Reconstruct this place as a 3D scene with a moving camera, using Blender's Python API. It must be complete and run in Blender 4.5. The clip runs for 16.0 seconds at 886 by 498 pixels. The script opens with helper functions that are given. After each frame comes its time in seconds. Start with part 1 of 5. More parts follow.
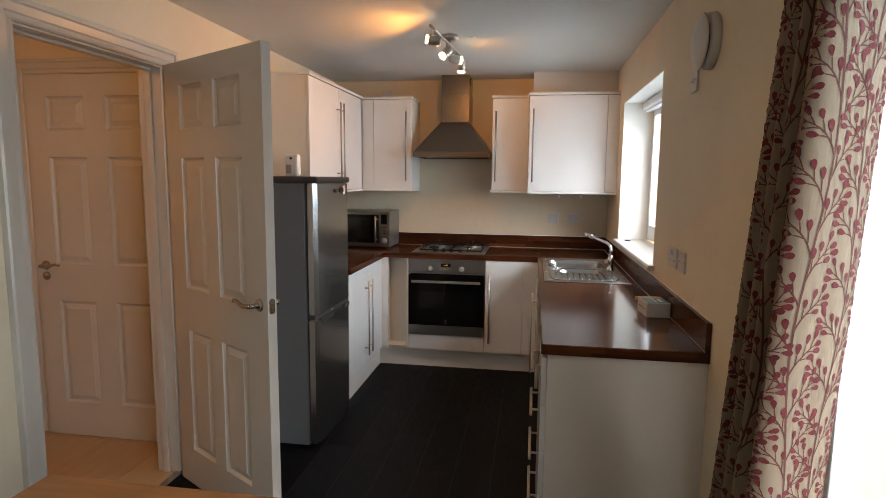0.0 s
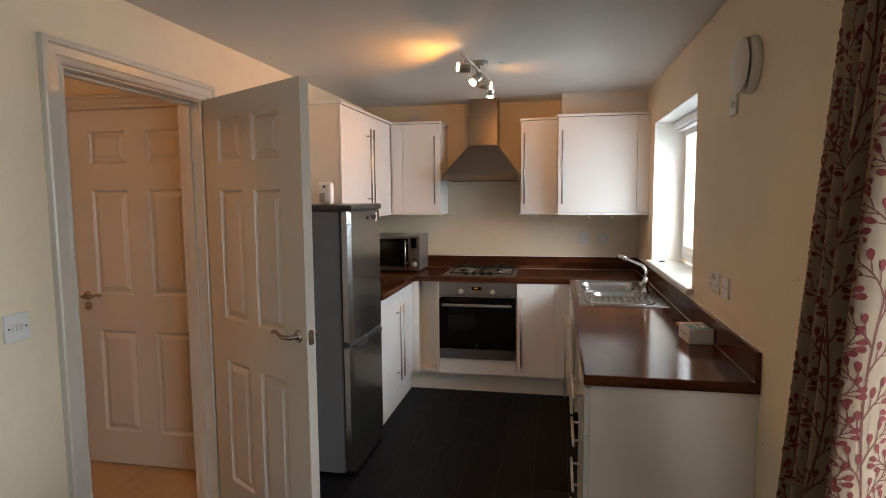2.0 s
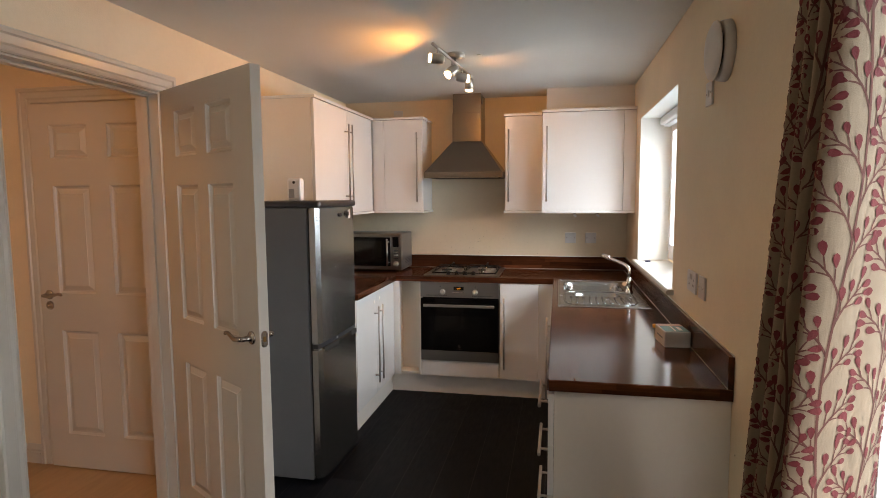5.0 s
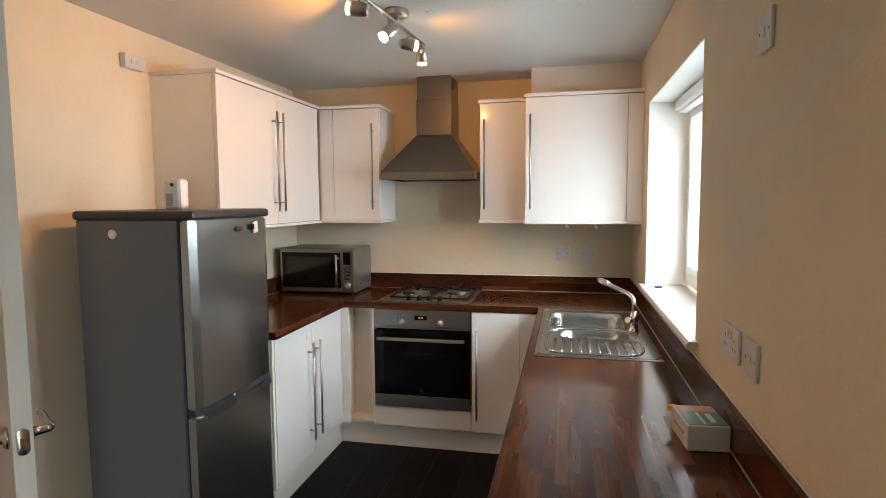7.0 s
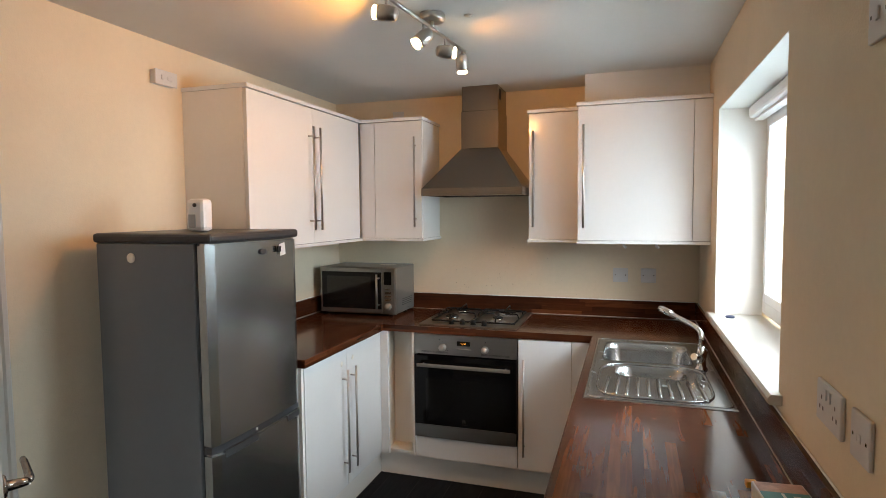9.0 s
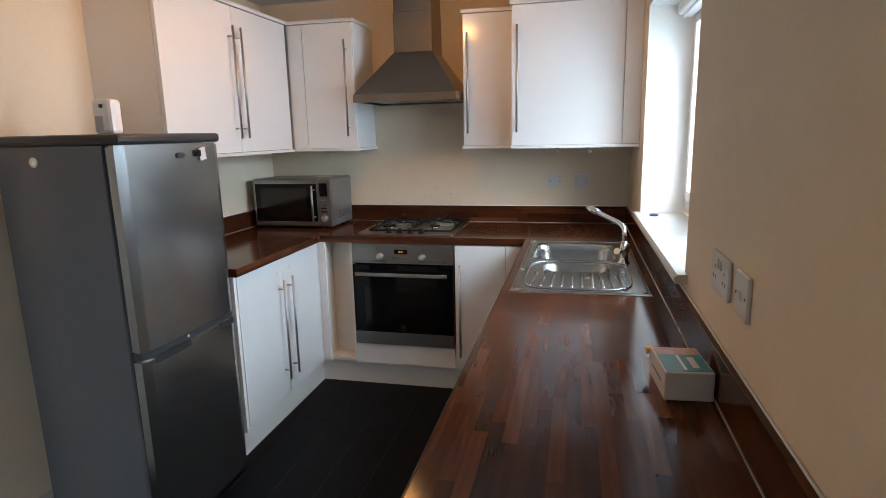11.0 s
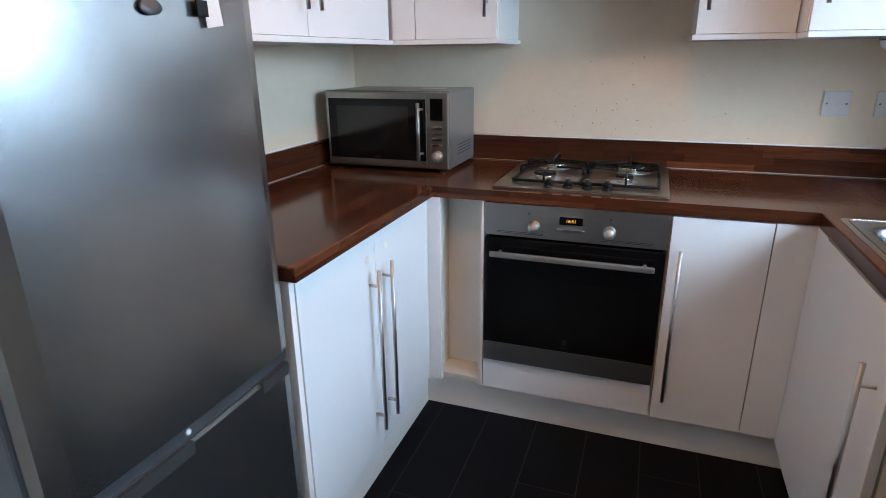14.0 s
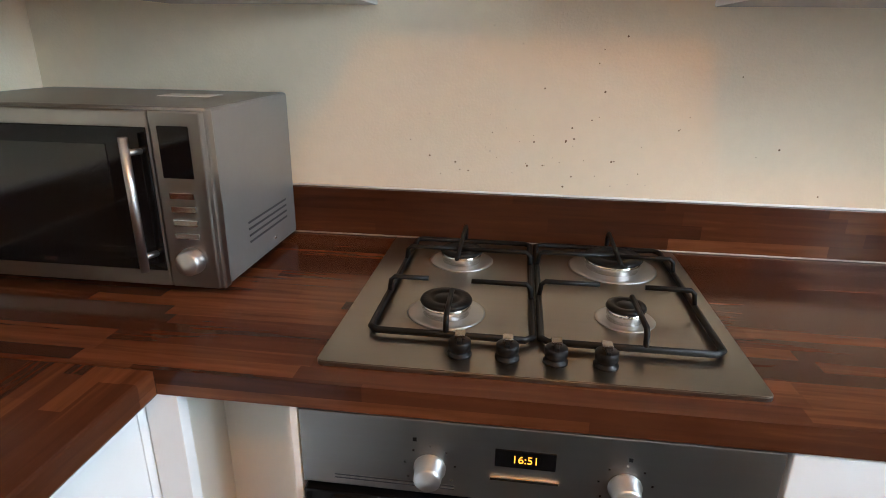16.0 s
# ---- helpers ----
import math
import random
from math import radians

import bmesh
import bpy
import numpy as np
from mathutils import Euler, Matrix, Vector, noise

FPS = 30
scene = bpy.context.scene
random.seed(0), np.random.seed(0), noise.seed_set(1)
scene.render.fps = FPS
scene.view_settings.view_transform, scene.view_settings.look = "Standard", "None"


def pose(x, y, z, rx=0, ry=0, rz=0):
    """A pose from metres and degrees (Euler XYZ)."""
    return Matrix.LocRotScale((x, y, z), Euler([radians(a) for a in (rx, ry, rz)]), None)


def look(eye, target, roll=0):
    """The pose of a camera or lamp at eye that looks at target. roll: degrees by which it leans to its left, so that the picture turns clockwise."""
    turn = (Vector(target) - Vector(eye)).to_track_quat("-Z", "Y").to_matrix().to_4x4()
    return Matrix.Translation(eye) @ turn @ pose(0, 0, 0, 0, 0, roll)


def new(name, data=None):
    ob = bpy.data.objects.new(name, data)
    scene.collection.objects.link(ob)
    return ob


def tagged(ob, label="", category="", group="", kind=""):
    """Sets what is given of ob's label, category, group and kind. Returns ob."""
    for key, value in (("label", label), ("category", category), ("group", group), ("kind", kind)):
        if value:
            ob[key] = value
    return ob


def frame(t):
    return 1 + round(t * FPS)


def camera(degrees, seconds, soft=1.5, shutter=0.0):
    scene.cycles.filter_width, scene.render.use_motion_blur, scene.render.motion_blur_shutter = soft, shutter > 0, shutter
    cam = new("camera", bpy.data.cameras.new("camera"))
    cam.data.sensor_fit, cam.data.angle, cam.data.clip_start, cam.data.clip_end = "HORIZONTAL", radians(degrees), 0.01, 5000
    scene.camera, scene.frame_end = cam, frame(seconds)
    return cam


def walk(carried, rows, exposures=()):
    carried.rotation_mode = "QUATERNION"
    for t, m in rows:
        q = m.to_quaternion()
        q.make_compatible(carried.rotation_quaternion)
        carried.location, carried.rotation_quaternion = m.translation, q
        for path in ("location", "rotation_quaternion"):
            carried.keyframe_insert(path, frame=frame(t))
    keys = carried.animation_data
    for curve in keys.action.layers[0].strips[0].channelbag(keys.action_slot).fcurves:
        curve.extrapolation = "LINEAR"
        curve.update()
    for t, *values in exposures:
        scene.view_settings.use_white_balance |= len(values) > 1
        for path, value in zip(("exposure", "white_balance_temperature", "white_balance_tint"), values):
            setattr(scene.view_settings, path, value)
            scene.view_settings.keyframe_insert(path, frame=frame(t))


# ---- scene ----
cam = camera(75.3, 16.0, soft=0.65)
PATH = [
    (0, (1.736, 0.965, 1.5), (1.431, 2.926, 1.254), 0.6),
    (0.5, (1.751, 0.975, 1.526), (1.527, 2.951, 1.309), 0.3),
    (1, (1.721, 0.98, 1.537), (1.474, 2.954, 1.329), -0.1),
    (1.5, (1.714, 0.98, 1.54), (1.405, 2.946, 1.344), -0.8),
    (2, (1.677, 0.966, 1.545), (1.293, 2.92, 1.359), -0.5),
    (2.5, (1.645, 0.947, 1.56), (1.163, 2.882, 1.41), -0.5),
    (3, (1.625, 0.935, 1.573), (1.06, 2.849, 1.438), 0.3),
    (3.5, (1.627, 0.94, 1.574), (1.064, 2.854, 1.434), 0.3),
    (4, (1.664, 0.968, 1.568), (1.17, 2.899, 1.404), -0.2),
    (4.5, (1.718, 1.014, 1.555), (1.266, 2.954, 1.378), -0.3),
    (5, (1.809, 1.109, 1.521), (1.417, 3.061, 1.337), -0.4),
    (7.5, (1.938, 2.169, 1.541), (1.489, 4.111, 1.381), -0.4),
    (8, (1.943, 2.224, 1.567), (1.322, 4.12, 1.435), -0.5),
    (10.5, (2.016, 2.271, 1.565), (1.461, 4.187, 1.432), -0.8),
    (11, (2.038, 2.274, 1.477), (1.591, 4.183, 1.083), -1.3),
    (11.5, (2.025, 2.264, 1.395), (1.555, 4.105, 0.772), -0.4),
    (12, (1.946, 2.251, 1.367), (1.313, 4.026, 0.698), -0.8),
    (12.5, (1.833, 2.304, 1.332), (1.155, 4.066, 0.671), -0.9),
    (13, (1.591, 2.6, 1.323), (0.934, 4.372, 0.67), -0.8),
    (13.5, (1.48, 3.013, 1.324), (0.835, 4.793, 0.678), -0.7),
    (14, (1.304, 3.455, 1.352), (0.66, 5.236, 0.711), -0.6),
    (14.5, (1.142, 3.869, 1.341), (0.518, 5.656, 0.697), -0.5),
    (15, (1.053, 4.193, 1.328), (0.497, 5.995, 0.662), -0.8),
    (15.5, (1.005, 4.518, 1.317), (0.579, 6.354, 0.647), -0.7),
    (16, (1.052, 4.705, 1.319), (0.815, 6.573, 0.644), 0.8),
]
EXPOSURES = [
    (0.0, -0.68, 6800, 19),
    (1.5, -0.72, 6900, 19),
    (3.0, -0.48, 6900, 20),
    (5.0, -0.54, 7100, 21),
    (7.5, -0.36, 6750, 15),
    (8.2, -0.42, 6650, 15),
    (10.3, -0.54, 6400, 15),
    (11.0, -0.56, 6000, 15),
    (11.5, -0.42, 5500, 13),
    (12.5, -0.20, 5150, 13),
    (13.0, -0.06, 5200, 14),
    (14.5, -0.18, 5600, 15),
    (16.0, 0.12, 6250, 17),
]
walk(cam, [(t, look(eye, target, roll)) for t, eye, target, roll in PATH], EXPOSURES)

DAY_WINDOW, DAY_PATIO, SPOT_W, PENDANT_W, HALL_W, SUN_W, SKY_W = 95.0, 70.0, 20.0, 3.0, 11.0, 4.0, 0.15

# ---- light ----
world = bpy.data.worlds.new("sky")
scene.world = world
world.use_nodes = True
wn = world.node_tree.nodes
sky = wn.new("ShaderNodeTexSky")
sky.sky_type = "NISHITA"
sky.sun_disc = False
sky.sun_elevation, sky.sun_rotation = radians(30), radians(152)
sky.air_density, sky.dust_density = 1.0, 4.0
world.node_tree.links.new(sky.outputs[0], wn["Background"].inputs[0])
wn["Background"].inputs[1].default_value = SKY_W
WARM = (1.0, 0.43, 0.085)


def lamp(name, kind, energy, color, m):
    data = bpy.data.lights.new(name, kind)
    data.energy, data.color = energy, color
    ob = new(name, data)
    ob.matrix_world = m
    return ob


sun = lamp("sun", "SUN", SUN_W, (1.0, 0.96, 0.9), look((6.35, -4.1, 6.2), (2.35, 3.4, 1.2)))
sun.data.angle = radians(40)
# the sky's light falls in from above the horizon, so both panels lean downwards
for nm, x, y, z, w, h, zt, e in (("daylight_kitchen_window", 3.0, 4.62, 1.80, 1.5, 1.0, 0.45, DAY_WINDOW), ("daylight_patio_door", 2.98, 1.10, 1.25, 2.3, 1.6, 0.0, DAY_PATIO)):
    a = lamp(nm, "AREA", e, (0.68, 0.885, 0.98), look((x, y, z), (0.0, y, zt)))
    a.data.shape, a.data.size, a.data.size_y = "RECTANGLE", w, h

# ---- materials ----


def mat(name, color, rough=0.5, metal=0.0, var=0.06, scale=6.0, stretch=(1, 1, 1), bump=0.0, bscale=200.0, bstretch=None, coat=0.0, rvar=0.0, rnd=0.0):
    """A surface with variation of tone at two scales, uneven gloss and fine relief."""
    m = bpy.data.materials.new(name)
    m.use_nodes = True
    nt = m.node_tree
    N, L = nt.nodes, nt.links
    b = N["Principled BSDF"]
    b.inputs["Roughness"].default_value, b.inputs["Metallic"].default_value = rough, metal
    b.inputs["Coat Weight"].default_value = coat
    co = N.new("ShaderNodeTexCoord")
    mp = N.new("ShaderNodeMapping")
    mp.inputs["Scale"].default_value = stretch
    L.new(co.outputs["Object"], mp.inputs[0])
    n1 = N.new("ShaderNodeTexNoise")
    n1.inputs["Scale"].default_value, n1.inputs["Detail"].default_value = scale, 6
    n2 = N.new("ShaderNodeTexNoise")
    n2.inputs["Scale"].default_value, n2.inputs["Detail"].default_value = scale * 14, 3
    for n in (n1, n2):
        L.new(mp.outputs[0], n.inputs["Vector"])
    add = N.new("ShaderNodeMath")
    add.operation = "MULTIPLY_ADD"
    L.new(n2.outputs["Fac"], add.inputs[0])
    add.inputs[1].default_value = 0.4
    L.new(n1.outputs["Fac"], add.inputs[2])
    src = add.outputs[0]
    if rnd:
        oi = N.new("ShaderNodeObjectInfo")
        ad2 = N.new("ShaderNodeMath")
        ad2.operation = "MULTIPLY_ADD"
        L.new(oi.outputs["Random"], ad2.inputs[0])
        ad2.inputs[1].default_value = rnd
        L.new(src, ad2.inputs[2])
        src = ad2.outputs[0]
    ramp = N.new("ShaderNodeMapRange")
    L.new(src, ramp.inputs[0])
    ramp.inputs[1].default_value, ramp.inputs[2].default_value = 0.4, 1.0
    ramp.inputs[3].default_value, ramp.inputs[4].default_value = 1 - var, 1 + var
    mix = N.new("ShaderNodeVectorMath")
    mix.operation = "SCALE"
    mix.inputs[0].default_value = color
    L.new(ramp.outputs[0], mix.inputs["Scale"])
    L.new(mix.outputs[0], b.inputs["Base Color"])
    if rvar:
        rr = N.new("ShaderNodeMapRange")
        L.new(n1.outputs["Fac"], rr.inputs[0])
        rr.inputs[1].default_value, rr.inputs[2].default_value = 0.3, 0.7
        rr.inputs[3].default_value, rr.inputs[4].default_value = rough - rvar, rough + rvar
        L.new(rr.outputs[0], b.inputs["Roughness"])
    if bump:
        mp2 = N.new("ShaderNodeMapping")
        mp2.inputs["Scale"].default_value = bstretch or (1, 1, 1)
        L.new(co.outputs["Object"], mp2.inputs[0])
        n3 = N.new("ShaderNodeTexNoise")
        n3.inputs["Scale"].default_value, n3.inputs["Detail"].default_value = bscale, 3
        L.new(mp2.outputs[0], n3.inputs["Vector"])
        bp = N.new("ShaderNodeBump")
        bp.inputs["Strength"].default_value, bp.inputs["Distance"].default_value = bump, 0.002
        L.new(n3.outputs["Fac"], bp.inputs["Height"])
        L.new(bp.outputs[0], b.inputs["Normal"])
    return m


def emit(name, color, strength):
    m = bpy.data.materials.new(name)
    m.use_nodes = True
    b = m.node_tree.nodes["Principled BSDF"]
    b.inputs["Base Color"].default_value = (*color, 1)
    b.inputs["Emission Color"].default_value = (*color, 1)
    b.inputs["Emission Strength"].default_value = strength
    return m


def staves(name, along, rough=0.14):
    """Laminate printed as blocks of walnut: short staves in rows, along x (0) or y (1)."""
    m = mat(name, (0.1, 0.05, 0.03), rough, rvar=0.015)
    nt = m.node_tree
    N, L = nt.nodes, nt.links
    b = N["Principled BSDF"]
    b.inputs["Specular IOR Level"].default_value = 0.21
    co = N["Texture Coordinate"]
    sx = N.new("ShaderNodeSeparateXYZ")
    L.new(co.outputs["Object"], sx.inputs[0])

    def op(kind, a, bb=None, c=None):
        n = N.new("ShaderNodeMath")
        n.operation = kind
        for i, v in enumerate((a, bb, c)):
            if v is None:
                continue
            if isinstance(v, (int, float)):
                n.inputs[i].default_value = v
            else:
                L.new(v, n.inputs[i])
        return n.outputs[0]

    u, w = sx.outputs[along], sx.outputs[1 - along]
    across = op("ADD", w, op("MULTIPLY", sx.outputs[2], 1.0))
    row = op("FLOOR", op("DIVIDE", across, 0.029))
    wr = N.new("ShaderNodeTexWhiteNoise")
    wr.noise_dimensions = "1D"
    L.new(row, wr.inputs["W"])
    col = op("FLOOR", op("DIVIDE", op("MULTIPLY_ADD", wr.outputs["Value"], 3.0, u), 0.31))
    cb = N.new("ShaderNodeCombineXYZ")
    L.new(row, cb.inputs[0])
    L.new(col, cb.inputs[1])
    wc = N.new("ShaderNodeTexWhiteNoise")
    wc.noise_dimensions = "2D"
    L.new(cb.outputs[0], wc.inputs["Vector"])
    mp = N.new("ShaderNodeMapping")
    mp.inputs["Scale"].default_value = (1.2, 16, 16) if along == 0 else (16, 1.2, 16)
    L.new(co.outputs["Object"], mp.inputs[0])
    gr = N.new("ShaderNodeTexNoise")
    gr.inputs["Scale"].default_value, gr.inputs["Detail"].default_value, gr.inputs["Distortion"].default_value = 5, 8, 0.6
    L.new(mp.outputs[0], gr.inputs["Vector"])
    tone = op("MULTIPLY_ADD", gr.outputs["Fac"], 0.40, op("MULTIPLY_ADD", wc.outputs["Value"], 0.36, 0.07))
    ramp = N.new("ShaderNodeValToRGB")
    e = ramp.color_ramp.elements
    e[0].position, e[0].color = 0.12, (0.018, 0.0075, 0.0045, 1)
    e[1].position, e[1].color = 0.95, (0.27, 0.106, 0.040, 1)
    k = e.new(0.5)
    k.color = (0.068, 0.0205, 0.0085, 1)
    k = e.new(0.72)
    k.color = (0.142, 0.047, 0.0185, 1)
    L.new(tone, ramp.inputs[0])
    L.new(ramp.outputs[0], b.inputs["Base Color"])
    return m


def glass_mat(name, color=(1, 1, 1), rough=0.0):
    m = bpy.data.materials.new(name)
    m.use_nodes = True
    b = m.node_tree.nodes["Principled BSDF"]
    b.inputs["Base Color"].default_value = (*color, 1)
    b.inputs["Transmission Weight"].default_value = 1.0
    b.inputs["Roughness"].default_value = rough
    b.inputs["IOR"].default_value = 1.45
    return m


M_WALL = mat("magnolia_emulsion", (0.712, 0.606, 0.45), 0.75, var=0.05, scale=3, bump=0.4, bscale=170)
M_CEIL = mat("ceiling_emulsion", (0.64, 0.635, 0.605), 0.8, var=0.03, scale=3, bump=0.25, bscale=160)
M_REVEAL = mat("white_emulsion", (0.80, 0.80, 0.76), 0.7, var=0.03, scale=4, bump=0.15, bscale=220)
M_GLOSSPAINT = mat("white_satin_paint", (0.54, 0.505, 0.45), 0.30, var=0.015, scale=5)
M_UNIT = mat("white_gloss_laminate", (0.74, 0.74, 0.73), 0.16, var=0.02, scale=4, bump=0.02, bscale=40)
M_CARCASS = mat("cream_melamine", (0.70, 0.66, 0.58), 0.42, var=0.03, scale=5, bump=0.04, bscale=300)
M_PANEL = mat("off_white_melamine", (0.80, 0.765, 0.71), 0.26, var=0.03, scale=5, bump=0.05, bscale=260)
M_UPVC = mat("white_upvc", (0.82, 0.83, 0.84), 0.3, var=0.02)
M_WT_X = staves("walnut_block_laminate_x", 0)
M_WT_Y = staves("walnut_block_laminate_y", 1)
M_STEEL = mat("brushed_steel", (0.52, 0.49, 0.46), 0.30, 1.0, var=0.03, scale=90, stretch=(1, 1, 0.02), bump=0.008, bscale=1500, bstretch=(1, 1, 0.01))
# the hood's dim, warm reflections are tinted into its steel as brown
M_HOOD = mat("hood_steel_warm_reflection", (0.235, 0.20, 0.165), 0.24, 1.0, var=0.03, scale=90, stretch=(0.02, 1, 1), bump=0.008, bscale=1500, bstretch=(0.01, 1, 1))
M_STEEL_X = mat("brushed_steel_lengthwise", (0.31, 0.295, 0.28), 0.38, 1.0, var=0.03, scale=90, stretch=(0.02, 1, 1), bump=0.008, bscale=1500, bstretch=(0.01, 1, 1))
M_HOB = mat("hob_steel", (0.31, 0.275, 0.235), 0.30, 1.0, var=0.03, scale=90, stretch=(0.02, 1, 1), bump=0.008, bscale=1500, bstretch=(0.01, 1, 1))
M_SINK = mat("sink_steel", (0.44, 0.44, 0.435), 0.24, 1.0, var=0.04, scale=12, bump=0.01, bscale=300, rvar=0.04)
M_MWCASE = mat("silver_painted_case", (0.26, 0.255, 0.245), 0.36, 0.6, var=0.05)
M_MWFRONT = mat("microwave_steel", (0.34, 0.32, 0.30), 0.34, 1.0, var=0.03, scale=90, stretch=(0.02, 1, 1), bump=0.008, bscale=1500, bstretch=(0.01, 1, 1))
M_ALU = mat("burner_aluminium", (0.50, 0.49, 0.475), 0.36, 1.0, var=0.06, scale=30)
M_SATIN = mat("satin_aluminium", (0.30, 0.285, 0.27), 0.6, 1.0, var=0.04, scale=60)
M_CHROME = mat("chrome", (0.75, 0.74, 0.72), 0.08, 1.0, var=0.03)
M_NICKEL = mat("satin_nickel", (0.40, 0.37, 0.345), 0.25, 1.0, var=0.05)
M_BRASS = mat("dull_brass", (0.30, 0.19, 0.07), 0.4, 1.0, var=0.1)
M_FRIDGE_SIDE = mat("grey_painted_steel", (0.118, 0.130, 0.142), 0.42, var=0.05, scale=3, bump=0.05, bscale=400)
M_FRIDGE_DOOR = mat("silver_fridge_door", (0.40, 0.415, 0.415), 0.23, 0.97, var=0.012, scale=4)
M_DARKPLASTIC = mat("charcoal_plastic", (0.035, 0.036, 0.04), 0.38, var=0.1)
M_BLACK = mat("black_enamel", (0.005, 0.005, 0.005), 0.42, var=0.15, scale=20)
M_BLACK.node_tree.nodes["Principled BSDF"].inputs["Specular IOR Level"].default_value = 0.25
M_BLACKGLASS = mat("black_glass", (0.004, 0.004, 0.0045), 0.06, var=0.05)
M_BLACKGLASS.node_tree.nodes["Principled BSDF"].inputs["Specular IOR Level"].default_value = 0.24
M_VINYL = mat("black_vinyl_plank", (0.0040, 0.0047, 0.0070), 0.48, var=0.3, scale=9, stretch=(6, 1, 1), bump=0.12, bscale=90, bstretch=(8, 1, 1), rvar=0.06, rnd=0.35)
M_VINYL.node_tree.nodes["Principled BSDF"].inputs["Specular IOR Level"].default_value = 0.10
M_JOINT = mat("floor_joint", (0.010, 0.0105, 0.012), 0.7)
M_LAMINATE = mat("hall_oak_laminate", (0.46, 0.30, 0.16), 0.42, var=0.12, scale=4, stretch=(8, 1, 1), bump=0.05, bscale=80, bstretch=(10, 1, 1), rnd=0.3)
M_TABLE = mat("oiled_pine_table", (0.34, 0.15, 0.055), 0.35, var=0.22, scale=5, stretch=(1, 9, 1), bump=0.06, bscale=80, bstretch=(1, 10, 1))
M_SOCKET = mat("white_socket_plastic", (0.60, 0.59, 0.58), 0.3, var=0.02)
M_PINHOLE = mat("socket_hole_grey", (0.16, 0.15, 0.14), 0.6)
M_PLASTIC = mat("white_plastic", (0.80, 0.79, 0.78), 0.35, var=0.02)
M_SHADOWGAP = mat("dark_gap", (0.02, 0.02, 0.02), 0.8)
# cream taken far down: the shade of the backlit folds is in the colour
M_CLOTH = mat("shaded_cream_cloth", (0.205, 0.148, 0.098), 0.9, var=0.08, scale=8, bump=0.35, bscale=500, bstretch=(1, 1, 3))
M_LEAF_RED = mat("printed_red", (0.10, 0.008, 0.009), 0.9, var=0.12, scale=30, bump=0.3, bscale=500)
M_STEM_BROWN = mat("printed_brown", (0.085, 0.024, 0.016), 0.9, var=0.12, scale=30)
M_GLASS = glass_mat("window_glass")
M_GRASS = mat("lawn", (0.07, 0.11, 0.04), 0.9, var=0.3, scale=2)
M_SEAL = mat("clear_sealant", (0.34, 0.29, 0.24), 0.5, var=0.15, scale=20)
M_BULB = emit("lit_bulb", (1.0, 0.74, 0.42), 22.0)
M_DISPLAY = emit("amber_digits", (1.0, 0.42, 0.04), 0.9)

# ---- helpers for meshes ----


def box(bm, x0, x1, y0, y1, z0, z1, bevel=0.0):
    r = bmesh.ops.create_cube(bm, size=1.0)
    vs = r["verts"]
    for v in vs:
        v.co = Vector((x0 + (v.co.x + 0.5) * (x1 - x0), y0 + (v.co.y + 0.5) * (y1 - y0), z0 + (v.co.z + 0.5) * (z1 - z0)))
    if bevel:
        es = list({e for v in vs for e in v.link_edges})
        bmesh.ops.bevel(bm, geom=es, offset=bevel, segments=2, profile=0.5, affect="EDGES")
    return bm


def B(x0, x1, y0, y1, z0, z1, bevel=0.0):
    return box(bmesh.new(), x0, x1, y0, y1, z0, z1, bevel)


def sweep(bm, pts, r, seg=10, closed=False, radii=None):
    """A round bar along points."""
    pts = [Vector(p) for p in pts]
    n = len(pts)
    rings, up = [], None
    for i, p in enumerate(pts):
        a = pts[(i - 1) % n] if (i or closed) else p
        c = pts[(i + 1) % n] if (i < n - 1 or closed) else p
        d = (c - a).normalized()
        if up is None:
            up = d.orthogonal().normalized()
        up = (up - d * up.dot(d)).normalized()
        s = d.cross(up)
        rr = radii[i] if radii else r
        rings.append([bm.verts.new(p + rr * (math.cos(k) * up + math.sin(k) * s)) for k in (2 * math.pi * j / seg for j in range(seg))])
    for i in range(n if closed else n - 1):
        q0, q1 = rings[i], rings[(i + 1) % n]
        for j in range(seg):
            f = bm.faces.new((q0[j], q0[(j + 1) % seg], q1[(j + 1) % seg], q1[j]))
            f.smooth = True
    if not closed:
        bm.faces.new(rings[0][::-1])
        bm.faces.new(rings[-1])
    return bm


def S(pts, r, seg=10, closed=False, radii=None):
    return sweep(bmesh.new(), pts, r, seg, closed, radii)


def lathe(profile, m=None, seg=24, bm=None):
    """A turned body: profile of (radius, height) about z, then moved by m."""
    bm = bm or bmesh.new()
    m = m or Matrix()
    rings = []
    for r, h in profile:
        rings.append([bm.verts.new(m @ Vector((r * math.cos(a), r * math.sin(a), h))) for a in (2 * math.pi * j / seg for j in range(seg))])
    for q0, q1 in zip(rings, rings[1:]):
        for j in range(seg):
            f = bm.faces.new((q0[j], q0[(j + 1) % seg], q1[(j + 1) % seg], q1[j]))
            f.smooth = True
    bm.faces.new(rings[0][::-1])
    bm.faces.new(rings[-1])
    return bm


def aim(at, way):
    """A pose at a place, whose z axis points along way."""
    return Matrix.Translation(at) @ Vector(way).to_track_quat("Z", "Y").to_matrix().to_4x4()


